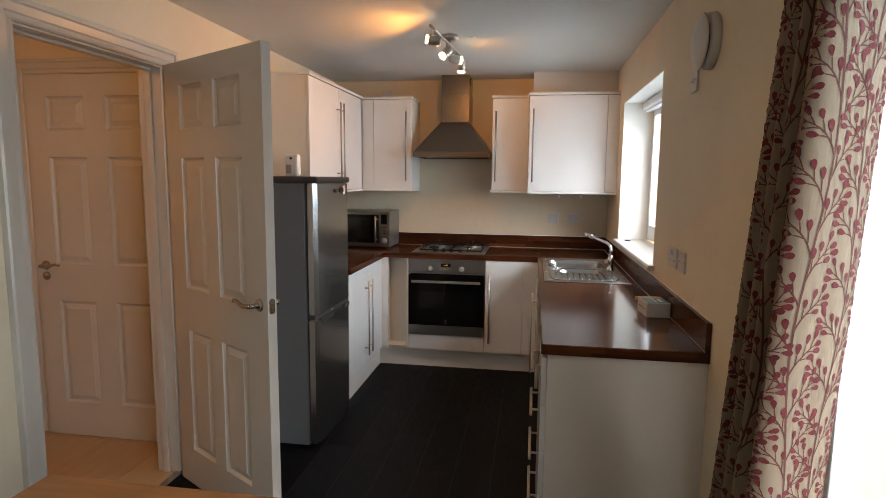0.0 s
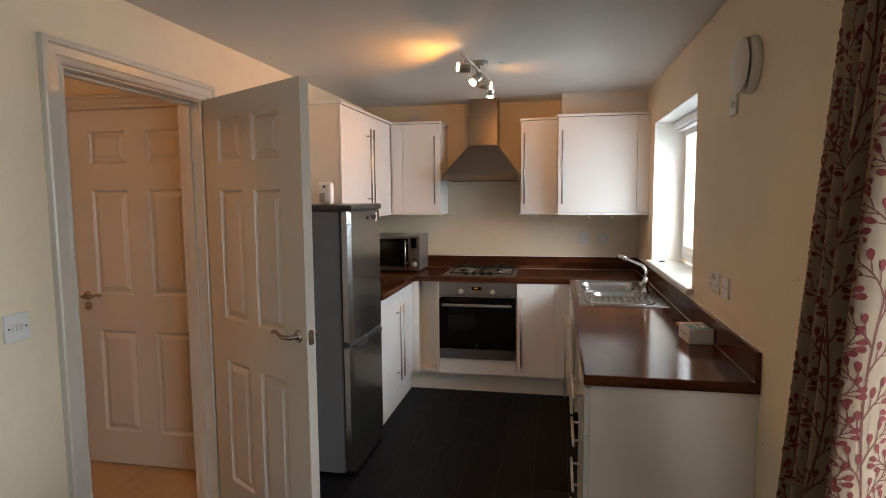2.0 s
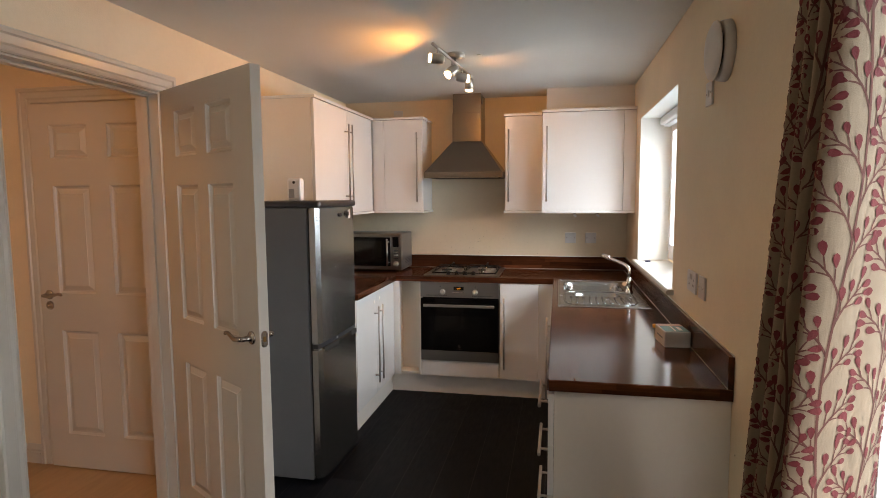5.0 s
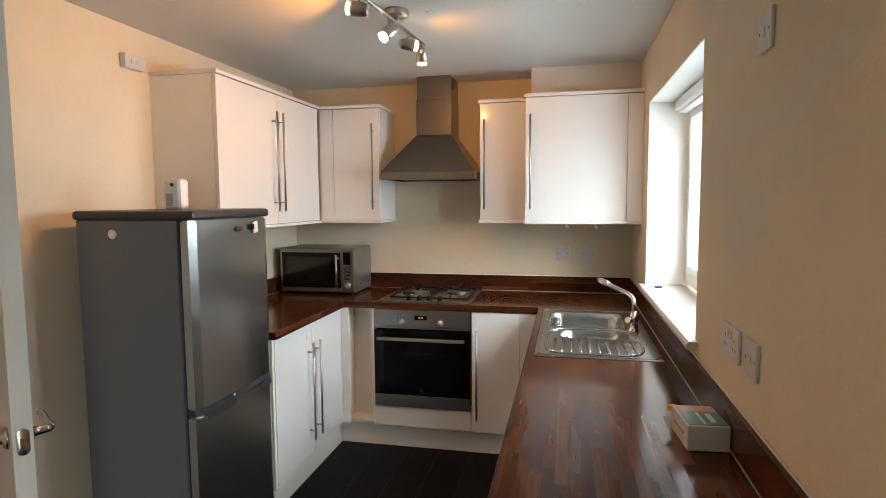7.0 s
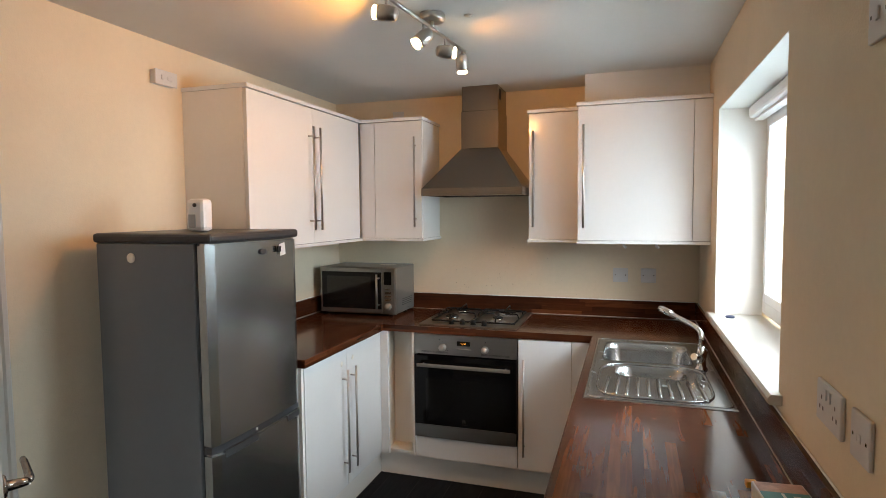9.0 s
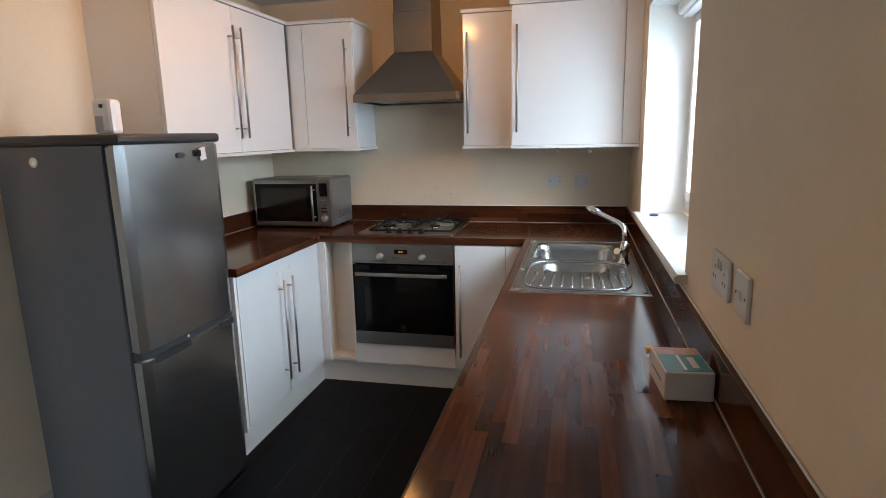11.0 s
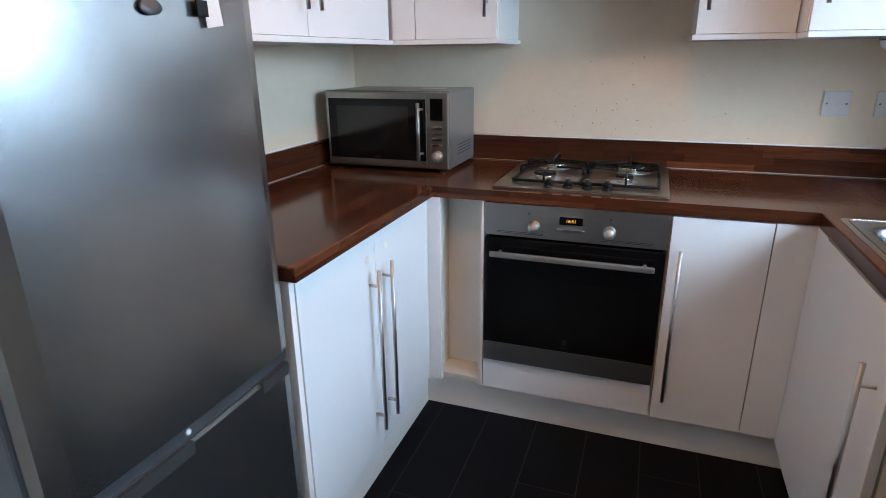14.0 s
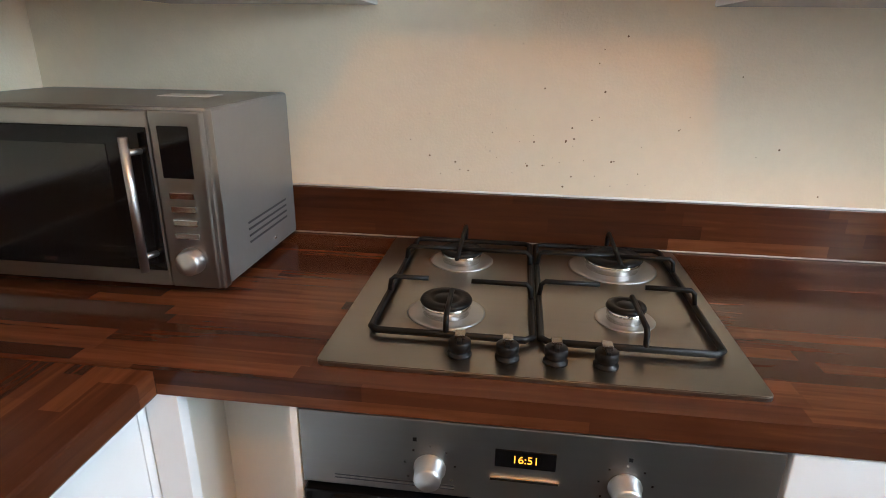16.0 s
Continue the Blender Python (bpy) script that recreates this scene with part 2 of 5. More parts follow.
def prism(bm, outline, axis, a, b):
    """A flat outline drawn out along an axis (0, 1, 2) from a to b."""
    def place(p, q):
        v = list(p)
        v.insert(axis, q)
        return Vector(v)
    lo = [bm.verts.new(place(p, a)) for p in outline]
    hi = [bm.verts.new(place(p, b)) for p in outline]
    n = len(lo)
    bm.faces.new(lo)
    bm.faces.new(hi[::-1])
    for i in range(n):
        bm.faces.new((lo[i], hi[i], hi[(i + 1) % n], lo[(i + 1) % n]))
    bmesh.ops.recalc_face_normals(bm, faces=bm.faces)
    return bm


def thing(name, at, label, category, group="", kind=""):
    ob = new(name)
    ob.location = at
    return tagged(ob, label, category, group, kind)


def root_place(ob):
    while ob.parent:
        ob = ob.parent
    return Vector(ob.location)


def finish(bm, name, material, at):
    bmesh.ops.translate(bm, verts=bm.verts, vec=-Vector(at))
    me = bpy.data.meshes.new(name)
    bm.normal_update()
    bm.to_mesh(me)
    bm.free()
    for m in material if isinstance(material, (list, tuple)) else (material,):
        me.materials.append(m)
    return me


def part(name, bm, material, parent, label=""):
    """One mesh under a thing or a part, built in world coordinates."""
    me = finish(bm, name, material, root_place(parent))
    ob = new(name, me)
    ob.parent = parent
    return tagged(ob, label)


def single(name, bm, material, label, category, at=(0, 0, 0), group="", kind=""):
    ob = new(name, finish(bm, name, material, at))
    ob.location = at
    return tagged(ob, label, category, group, kind)


def structure(name, bm, material, label=""):
    return single(name, bm, material, label, "", kind="structure")


def holed_wall(axis, a, b, u0, u1, z0, z1, holes):
    """A wall slab between a and b on an axis (0: x, 1: y) with openings (u0, u1, z0, z1)."""
    bm = bmesh.new()
    us = sorted({u0, u1, *[h[0] for h in holes], *[h[1] for h in holes]})
    zs = sorted({z0, z1, *[h[2] for h in holes], *[h[3] for h in holes]})
    nu, nz = len(us) - 1, len(zs) - 1
    solid = [[not any(h[0] <= us[i] and us[i + 1] <= h[1] and h[2] <= zs[k] and zs[k + 1] <= h[3] for h in holes) for k in range(nz)] for i in range(nu)]
    cache = {}

    def v(s, u, z):
        key = (s, u, z)
        if key not in cache:
            cache[key] = bm.verts.new((s, u, z) if axis == 0 else (u, s, z))
        return cache[key]
    for i in range(nu):
        for k in range(nz):
            if not solid[i][k]:
                continue
            c = (us[i], us[i + 1], zs[k], zs[k + 1])
            for s in (a, b):
                bm.faces.new((v(s, c[0], c[2]), v(s, c[1], c[2]), v(s, c[1], c[3]), v(s, c[0], c[3])))
            for di, dk, p, q in ((-1, 0, (c[0], c[2]), (c[0], c[3])), (1, 0, (c[1], c[2]), (c[1], c[3])), (0, -1, (c[0], c[2]), (c[1], c[2])), (0, 1, (c[0], c[3]), (c[1], c[3]))):
                ii, kk = i + di, k + dk
                if not (0 <= ii < nu and 0 <= kk < nz and solid[ii][kk]):
                    bm.faces.new((v(a, *p), v(a, *q), v(b, *q), v(b, *p)))
    bmesh.ops.recalc_face_normals(bm, faces=bm.faces)
    return bm


def holed_top(x0, x1, y0, y1, z0, z1, h):
    """A level slab with one opening h = (x0, x1, y0, y1)."""
    bm = holed_wall(0, z0, z1, y0, y1, x0, x1, [(h[2], h[3], h[0], h[1])])
    for v in bm.verts:
        v.co = Vector((v.co.z, v.co.y, v.co.x))
    bmesh.ops.recalc_face_normals(bm, faces=bm.faces)
    return bm


# ---- plan ----
XR, YB, ZC = 2.35, 5.90, 2.32
YS = -4.6
WT, TOP = 0.878, 0.916
WIN = (4.00, 5.24, 1.055, 2.035)
PATIO = (-0.05, 2.36, 0.02, 2.0)
DOOR = (2.690, 3.515, 0.0, 2.022)
HX, HY = -1.22, 3.80

structure("floor", B(0, XR, YS, YB, -0.12, -0.0006), M_JOINT, "black vinyl plank floor laid lengthwise")
structure("floor_hall", B(HX, 0.0, 1.2, HY, -0.12, -0.004), M_LAMINATE, "light oak laminate hall floor")
structure("ceiling", B(-0.12, XR + 0.3, YS - 0.12, YB + 0.12, ZC, ZC + 0.1), M_CEIL, "white stippled plaster ceiling")
structure("ceiling_hall", B(HX - 0.1, -0.12, 1.1, HY + 0.1, ZC, ZC + 0.1), M_CEIL, "white plaster hall ceiling")
structure("wall_west", holed_wall(0, -0.12, 0.0, YS, YB, -0.12, ZC, [(DOOR[0], DOOR[1], -0.12, DOOR[3])]), M_WALL, "magnolia painted wall with doorway")
structure("wall_north", B(-0.12, XR + 0.3, YB, YB + 0.12, -0.12, ZC), M_WALL, "magnolia painted back wall")
structure("wall_east", holed_wall(0, XR, XR + 0.3, YS, YB, -0.12, ZC, [WIN, PATIO]), M_WALL, "magnolia painted wall with window and glazed door")
structure("wall_south", B(-0.12, XR + 0.3, YS - 0.12, YS, -0.12, ZC), M_WALL, "magnolia painted wall")
structure("wall_hall_north", B(HX - 0.1, -0.12, HY, HY + 0.1, -0.12, ZC), M_WALL, "magnolia painted hall end wall")
structure("wall_hall_west", B(HX - 0.1, HX, 1.1, HY, -0.12, ZC), M_WALL, "magnolia painted hall wall")
structure("wall_hall_south", B(HX, -0.12, 1.1, 1.2, -0.12, ZC), M_WALL, "magnolia painted hall wall")
structure("bulkhead", B(1.715, XR, 5.585, YB, 2.15, ZC), M_CEIL, "white boxed-in bulkhead above the boiler cabinet")
structure("ground", B(2.7, 60, -40, 50, -0.5, -0.25), M_GRASS, "lawn outside the window")

# ---- doorway, doors ----


def skirting(name, x0, y0, x1, y1, face):
    """A moulded skirting board along a wall; face is the side it stands proud to."""
    prof = [(0, 0), (0.024, 0), (0.024, 0.062), (0.019, 0.068), (0.019, 0.08), (0.010, 0.094), (0.006, 0.1), (0.004, 0.105), (0, 0.105)]
    bm = bmesh.new()
    if x0 == x1:
        prism(bm, [(x0 + face * p, z) for p, z in prof], 1, y0, y1)
    else:
        prism(bm, [(y0 + face * p, z) for p, z in prof], 0, x0, x1)
    return structure(name, bm, M_GLOSSPAINT, "white painted moulded skirting board")


skirting("baseboard", 0.0, 3.60, 0.0, 4.45, 1)
skirting("baseboard", 0.0, YS, 0.0, 2.60, 1)
skirting("baseboard", XR, 2.16, XR, 2.985, -1)
skirting("baseboard", HX, 1.2, HX, HY, 1)
skirting("baseboard", HX + 0.02, HY, -1.095, HY, -1)


def architrave(bm, plane, face, axis, u0, u1, z1, w=0.084):
    """A moulded frame round an opening, mitred, standing proud of a wall."""
    prof = [(0.0, 0.0), (0.0, 0.012), (0.006, 0.016), (0.018, 0.012), (0.024, 0.012), (0.03, 0.018), (w - 0.026, 0.020), (w - 0.02, 0.027), (w - 0.006, 0.027), (w, 0.022), (w, 0.0)]
    rows = []
    for o, p in prof:
        line = [(u0 - o, 0.0), (u0 - o, z1 + o), (u1 + o, z1 + o), (u1 + o, 0.0)]
        rows.append([bm.verts.new((plane + face * p, u, z) if axis == 0 else (u, plane + face * p, z)) for u, z in line])
    for q0, q1 in zip(rows, rows[1:]):
        for j in range(3):
            bm.faces.new((q0[j], q0[j + 1], q1[j + 1], q1[j]))
    bmesh.ops.recalc_face_normals(bm, faces=bm.faces)
    return bm


frame_k = thing("door_frame", (0, 3.1, 0), "white gloss painted moulded door frame", "door frame", kind="structure")
part("architrave", architrave(bmesh.new(), 0.0, 1, 0, DOOR[0] + 0.006, DOOR[1] - 0.006, DOOR[3] - 0.018), M_GLOSSPAINT, frame_k)
part("architrave", architrave(bmesh.new(), -0.12, -1, 0, DOOR[0] + 0.006, DOOR[1] - 0.006, DOOR[3] - 0.018), M_GLOSSPAINT, frame_k)
lin = bmesh.new()
for y0, y1 in ((DOOR[0] + 0.001, DOOR[0] + 0.025), (DOOR[1] - 0.025, DOOR[1] - 0.001)):
    box(lin, -0.119, -0.001, y0, y1, 0, DOOR[3] - 0.001)
box(lin, -0.119, -0.001, DOOR[0] + 0.025, DOOR[1] - 0.025, DOOR[3] - 0.025, DOOR[3] - 0.001)
part("lining", lin, M_GLOSSPAINT, frame_k)
stp = bmesh.new()
for y0, y1 in ((DOOR[0] + 0.025, DOOR[0] + 0.037), (DOOR[1] - 0.037, DOOR[1] - 0.025)):
    box(stp, -0.085, -0.05, y0, y1, 0, DOOR[3] - 0.037, 0.002)
box(stp, -0.085, -0.05, DOOR[0] + 0.025, DOOR[1] - 0.025, DOOR[3] - 0.037, DOOR[3] - 0.025, 0.002)
part("door_stop", stp, M_GLOSSPAINT, frame_k)
structure("threshold", B(-0.02, 0.02, DOOR[0] + 0.03, DOOR[1] - 0.03, -0.003, 0.005, 0.002), M_NICKEL, "metal threshold strip between laminate and vinyl")


def leaf_mesh(xs, zs, t):
    """A six-panel door leaf in its own axes: x from the hinge, y the thickness, z up; panels sunk with raised fields on both faces."""
    bm = bmesh.new()
    w, h = xs[-1], zs[-1]
    for face, y in ((-1, 0.0), (1, t)):
        for i in range(5):
            for k in range(7):
                x0, x1, z0, z1 = xs[i], xs[i + 1], zs[k], zs[k + 1]
                if i in (1, 3) and k in (1, 3, 5):
                    rings = []
                    for o, dep in ((0, 0), (0.002, 0.005), (0.010, 0.014), (0.018, 0.0145), (0.040, 0.004), (0.043, 0.0015)):
                        yy = y - face * dep
                        rings.append([bm.verts.new(c) for c in ((x0 + o, yy, z0 + o), (x1 - o, yy, z0 + o), (x1 - o, yy, z1 - o), (x0 + o, yy, z1 - o))])
                    for a, b in zip(rings, rings[1:]):
                        for j in range(4):
                            bm.faces.new((a[j], a[(j + 1) % 4], b[(j + 1) % 4], b[j]))
                    bm.faces.new(rings[-1])
                else:
                    bm.faces.new([bm.verts.new(c) for c in ((x0, y, z0), (x1, y, z0), (x1, y, z1), (x0, y, z1))])
    for a, b, c, d in (((0, 0, 0), (0, t, 0), (0, t, h), (0, 0, h)), ((w, 0, 0), (w, t, 0), (w, t, h), (w, 0, h)), ((0, 0, h), (w, 0, h), (w, t, h), (0, t, h)), ((0, 0, 0), (w, 0, 0), (w, t, 0), (0, t, 0))):
        bm.faces.new([bm.verts.new(p) for p in (a, b, c, d)])
    bmesh.ops.remove_doubles(bm, verts=bm.verts, dist=0.0002)
    bmesh.ops.recalc_face_normals(bm, faces=bm.faces)
    return bm


def lever(side, x, z, y, toward):
    """A scrolled lever on a round rose; side -1 or 1 of the leaf."""
    rose = lathe([(0.0, 0), (0.026, 0), (0.026, 0.004), (0.022, 0.008), (0.012, 0.010), (0.0105, 0.03), (0.009, 0.045), (0.0, 0.046)], aim((x, y, z), (0, side, 0)), 20)
    yy = y + side * 0.043
    pts = [(x, yy, z), (x + toward * 0.012, yy + side * 0.006, z + 0.001), (x + toward * 0.04, yy + side * 0.008, z - 0.004), (x + toward * 0.07, yy + side * 0.006, z + 0.004), (x + toward * 0.095, yy + side * 0.004, z + 0.012), (x + toward * 0.115, yy + side * 0.003, z + 0.011), (x + toward * 0.122, yy + side * 0.003, z + 0.004)]
    return sweep(rose, pts, 0.008, 10, radii=[0.0095, 0.0095, 0.009, 0.008, 0.0075, 0.007, 0.006])


def panel_door(name, label, xs, zs, t, m):
    """A six-panel door with its furniture, hinged at the pose m."""
    w = xs[-1]
    d = thing(name, (0, 0, 0), label, "door", kind="structure")
    leaf = part("leaf", leaf_mesh(xs, zs, t), M_GLOSSPAINT, d)
    part("door_handle", lever(-1, w - 0.055, 0.985, 0.0, -1), M_NICKEL, d, "satin nickel lever handle")
    part("door_handle", lever(1, w - 0.055, 0.985, t, -1), M_NICKEL, d, "satin nickel lever handle")
    if name == "door_2":
        part("escutcheon", lathe([(0, 0), (0.024, 0), (0.024, 0.004), (0.020, 0.008), (0.011, 0.009), (0.010, 0.018), (0, 0.019)], aim((w - 0.055, t, 0.925), (0, 1, 0)), 20), M_NICKEL, d, "round satin nickel thumb-turn rose")
    pl = lathe([(0, 0), (0.0135, 0), (0.0135, 0.0015), (0.0125, 0.002), (0, 0.002)], aim((w - 0.0002, t / 2, 0.985), (1, 0, 0)), 20)
    for v in pl.verts:
        v.co.z = 0.985 + (v.co.z - 0.985) * 1.0 + (0.018 if v.co.z > 0.985 else -0.018)
    plate = part("latch_plate", pl, M_NICKEL, leaf, "satin nickel latch plate")
    part("latch_bolt", B(w + 0.001, w + 0.003, t / 2 - 0.006, t / 2 + 0.006, 0.975, 0.995, 0.0008), M_BRASS, leaf)
    for hz in (0.2, 1.0, 1.72):
        part("hinge", lathe([(0.0, 0), (0.006, 0), (0.006, 0.1), (0.0, 0.1)], Matrix.Translation((-0.004, t + 0.002, hz)), 10), M_NICKEL, d)
    d.matrix_world = m
    return d


# leaf opened about sixty degrees into the kitchen; its hall side faces the dining end
ang = math.degrees(math.atan2(-0.520, 0.854))
nrm = Vector((-0.520, -0.854, 0))
hinge_at = Vector((0.064, 3.480, 0.006)) + nrm * 0.04
panel_door("door_1", "open white six-panel kitchen door with nickel lever handles", (0, 0.138, 0.341, 0.436, 0.643, 0.797), (0, 0.182, 0.774, 0.975, 1.570, 1.694, 1.890, 1.992), 0.04, Matrix.Translation(hinge_at) @ Matrix.Rotation(radians(ang), 4, "Z"))
panel_door("door_2", "closed white six-panel hall door with nickel lever handle", (0, 0.115, 0.35, 0.472, 0.705, 0.825), (0, 0.195, 0.786, 0.995, 1.582, 1.728, 1.905, 2.018), 0.04, Matrix.Translation((-0.172, HY - 0.001, 0.008)) @ Matrix.Rotation(radians(180), 4, "Z"))
hf = thing("door_frame", (-0.6, HY, 0), "white painted moulded frame of the hall door", "door frame", kind="structure")
part("architrave", architrave(bmesh.new(), HY, -1, 1, -1.008, -0.20, 2.034), M_GLOSSPAINT, hf)

# ---- window and glazed door ----


def upvc_window(name, label, y0, y1, z0, z1, x, mull, t=0.06):
    w = thing(name, (x, (y0 + y1) / 2, z0), label, "window", kind="structure")
    fr = bmesh.new()
    s = 0.06
    for a in ((y0, y0 + s, z0, z1), (y1 - s, y1, z0, z1), (y0 + s, y1 - s, z0, z0 + s), (y0 + s, y1 - s, z1 - s, z1)):
        box(fr, x, x + t, *a, 0.004)
    f = part("window_frame", fr, M_UPVC, w, "white upvc frame")
    edges = [y0 + s, *mull, y1 - s]
    for m in mull:
        part("mullion", B(x + 0.001, x + t - 0.001, m - 0.035, m + 0.035, z0 + s, z1 - s, 0.004), M_UPVC, w)
    for i, (a, b) in enumerate(zip(edges, edges[1:])):
        a += 0.035 if i else 0
        b -= 0.035 if i < len(edges) - 2 else 0
        sash = bmesh.new()
        q = 0.045
        for c in ((a, a + q, z0 + s, z1 - s), (b - q, b, z0 + s, z1 - s), (a + q, b - q, z0 + s, z0 + s + q), (a + q, b - q, z1 - s - q, z1 - s)):
            box(sash, x - 0.012, x + 0.045, *c, 0.005)
        part("sash", sash, M_UPVC, w)
        g = part("pane", B(x + 0.018, x + 0.024, a + q - 0.004, b - q + 0.004, z0 + s + q - 0.004, z1 - s - q + 0.004), M_GLASS, w, "clear glass")
        g.visible_shadow = False
    return w


upvc_window("window_1", "white upvc kitchen window over the sink", WIN[0], WIN[1], WIN[2] + 0.03, WIN[3], 2.55, [4.62])
upvc_window("window_2", "white upvc glazed garden door beside the curtain", PATIO[0], PATIO[1], PATIO[2], PATIO[3], 2.40, [1.20])
for (y0, y1, z0, z1), xf in ((WIN, 2.5495), (PATIO, 2.3995)):
    rv = bmesh.new()
    box(rv, XR + 0.0005, xf, y1 - 0.004, y1 - 0.0005, z0 + 0.018, z1 - 0.0005)
    box(rv, XR + 0.0005, xf, y0 + 0.0005, y0 + 0.004, z0 + 0.018, z1 - 0.0005)
    box(rv, XR + 0.0005, xf, y0 + 0.0045, y1 - 0.0045, z1 - 0.004, z1 - 0.0005)
    structure("trim", rv, M_REVEAL, "white painted plaster window reveal")
sill = bmesh.new()
prism(sill, [(2.318, 1.045), (2.314, 1.05), (2.314, 1.062), (2.322, 1.072), (2.549, 1.072), (2.549, 1.0555), (2.352, 1.0555), (2.349, 1.045)], 1, WIN[0] + 0.001, WIN[1] - 0.001)
for y0, y1 in ((WIN[0] - 0.045, WIN[0] + 0.001), (WIN[1] - 0.001, WIN[1] + 0.045)):
    prism(sill, [(2.318, 1.045), (2.314, 1.05), (2.314, 1.062), (2.322, 1.072), (2.349, 1.072), (2.349, 1.045)], 1, y0, y1)
structure("window_sill", sill, M_GLOSSPAINT, "white painted window board with bullnose edge")

# ---- kitchen units ----
HANDLE_R = 0.006


def bar_handle(a, b, out, r=HANDLE_R):
    """A steel bar between a and b, held off the front by two posts; out is the way off the front."""
    a, b, out = Vector(a), Vector(b), Vector(out)
    d = (b - a).normalized()
    bm = S([a + out, b + out], r, 12)
    for e in (a + d * 0.05, b - d * 0.05):
        sweep(bm, [e, e + out], r * 0.8, 10)
    return bm


def unit(name, at, label, group, category="cabinet"):
    return thing(name, at, label, category, group)


# left base unit with two doors
u = unit("base_cabinet", (0.3, 4.88, 0), "white gloss base cabinet with two doors and steel bar handles", "base cabinets")
part("body", B(0.02, 0.555, 4.476, 5.30, 0.15, WT - 0.001), M_CARCASS, u)
part("end_panel", B(0.02, 0.574, 4.456, 4.4755, 0.13, WT - 0.001, 0.001), M_PANEL, u, "grey-white end panel")
for y0, y1, hy in ((4.478, 4.879, 4.835), (4.882, 5.283, 4.925)):
    d = part("door", B(0.557, 0.577, y0, y1, 0.148, WT - 0.006, 0.0015), M_UNIT, u)
    part("handle", bar_handle((0.577, hy, 0.235), (0.577, hy, 0.77), (0.032, 0, 0)), M_STEEL, d, "brushed steel bar handle")
for cy, cz in ((4.83, 0.80), (4.95, 0.805)):
    part("cover_cap", lathe([(0, 0), (0.013, 0), (0.0128, 0.0003), (0, 0.0003)], aim((0.577, cy, cz), (1, 0, 0)), 20), M_CARCASS, u, "faint round cover cap")
part("filler", B(0.557, 0.576, 5.286, 5.318, 0.148, WT - 0.004, 0.001), M_UNIT, u)
part("plinth", B(0.525, 0.545, 4.47, 5.36, 0.001, 0.147), M_PANEL, u)

# niche with no door between corner and oven
u = unit("open_cabinet", (0.68, 5.6, 0), "narrow cream cabinet niche with its door missing", "base cabinets")
part("side_panel", B(0.597, 0.612, 5.322, 5.86, 0.152, WT - 0.001), M_CARCASS, u, "cream melamine side")
part("side_panel", B(0.765, 0.7775, 5.322, 5.86, 0.152, WT - 0.001), M_CARCASS, u, "cream melamine side")
part("bottom_panel", B(0.6125, 0.7645, 5.322, 5.86, 0.152, 0.17), M_CARCASS, u)
part("back_panel", B(0.6125, 0.7645, 5.43, 5.445, 0.1705, WT - 0.001), M_CARCASS, u)
part("post", B(0.578, 0.626, 5.300, 5.3215, 0.148, WT - 0.001, 0.001), M_UNIT, u)

# oven housing
u = unit("oven_housing", (1.088, 5.6, 0), "white cabinet housing round the built-in oven", "base cabinets")
hb = bmesh.new()
box(hb, 0.7835, 0.788, 5.326, 5.86, 0.152, WT - 0.001)
box(hb, 1.388, 1.392, 5.326, 5.86, 0.152, WT - 0.001)
box(hb, 0.7885, 1.3875, 5.326, 5.86, 0.152, 0.268)
part("body", hb, M_CARCASS, u)
part("drawer_front", B(0.790, 1.386, 5.304, 5.324, 0.152, 0.272, 0.0015), M_UNIT, u, "white gloss panel under the oven")
part("side_strip", B(0.778, 0.788, 5.304, 5.3255, 0.152, WT - 0.001, 0.001), M_PANEL, u)

# right-hand door of the back run
u = unit("base_cabinet", (1.53, 5.6, 0), "white gloss base cabinet with one door beside the oven", "base cabinets")
part("body", B(1.394, 1.676, 5.326, 5.86, 0.15, WT - 0.001), M_CARCASS, u)
d = part("door", B(1.393, 1.674, 5.304, 5.324, 0.150, WT - 0.006, 0.0015), M_UNIT, u)
part("handle", bar_handle((1.425, 5.304, 0.235), (1.425, 5.304, 0.77), (0, -0.032, 0)), M_STEEL, d, "brushed steel bar handle")
part("filler", B(1.677, 1.79, 5.304, 5.324, 0.150, WT - 0.004, 0.001), M_UNIT, u)
structure("plinth", B(0.5455, 1.858, 5.36, 5.376, 0.001, 0.147), M_PANEL, "off-white plinth board under the base cabinets")

# sink unit on the right, with the empty appliance bay before it
u = unit("sink_cabinet", (2.08, 4.97, 0), "white gloss sink cabinet with one door beside an empty appliance bay", "base cabinets")
part("side_panel", B(1.806, 2.30, 4.640, 4.658, 0.15, WT - 0.001), M_CARCASS, u, "off-white carcass side")
part("side_panel", B(1.806, 2.30, 5.28, 5.298, 0.15, WT - 0.001), M_CARCASS, u, "off-white carcass side")
part("bottom_panel", B(1.806, 2.30, 4.6585, 5.2795, 0.15, 0.168), M_CARCASS, u)
d = part("door", B(1.779, 1.799, 4.636, 5.190, 0.137, WT - 0.008, 0.0015), M_UNIT, u)
part("handle", bar_handle((1.779, 4.690, 0.225), (1.779, 4.690, 0.76), (-0.032, 0, 0)), M_STEEL, d, "brushed steel bar handle")
part("filler", B(1.781, 1.799, 5.194, 5.302, 0.142, WT - 0.004, 0.001), M_UNIT, u)
pb = bmesh.new()
box(pb, 1.845, 1.861, 4.640, 5.358, 0.001, 0.1495)
box(pb, 1.8615, 2.30, 4.640, 4.656, 0.001, 0.1492)
part("plinth", pb, M_PANEL, u)

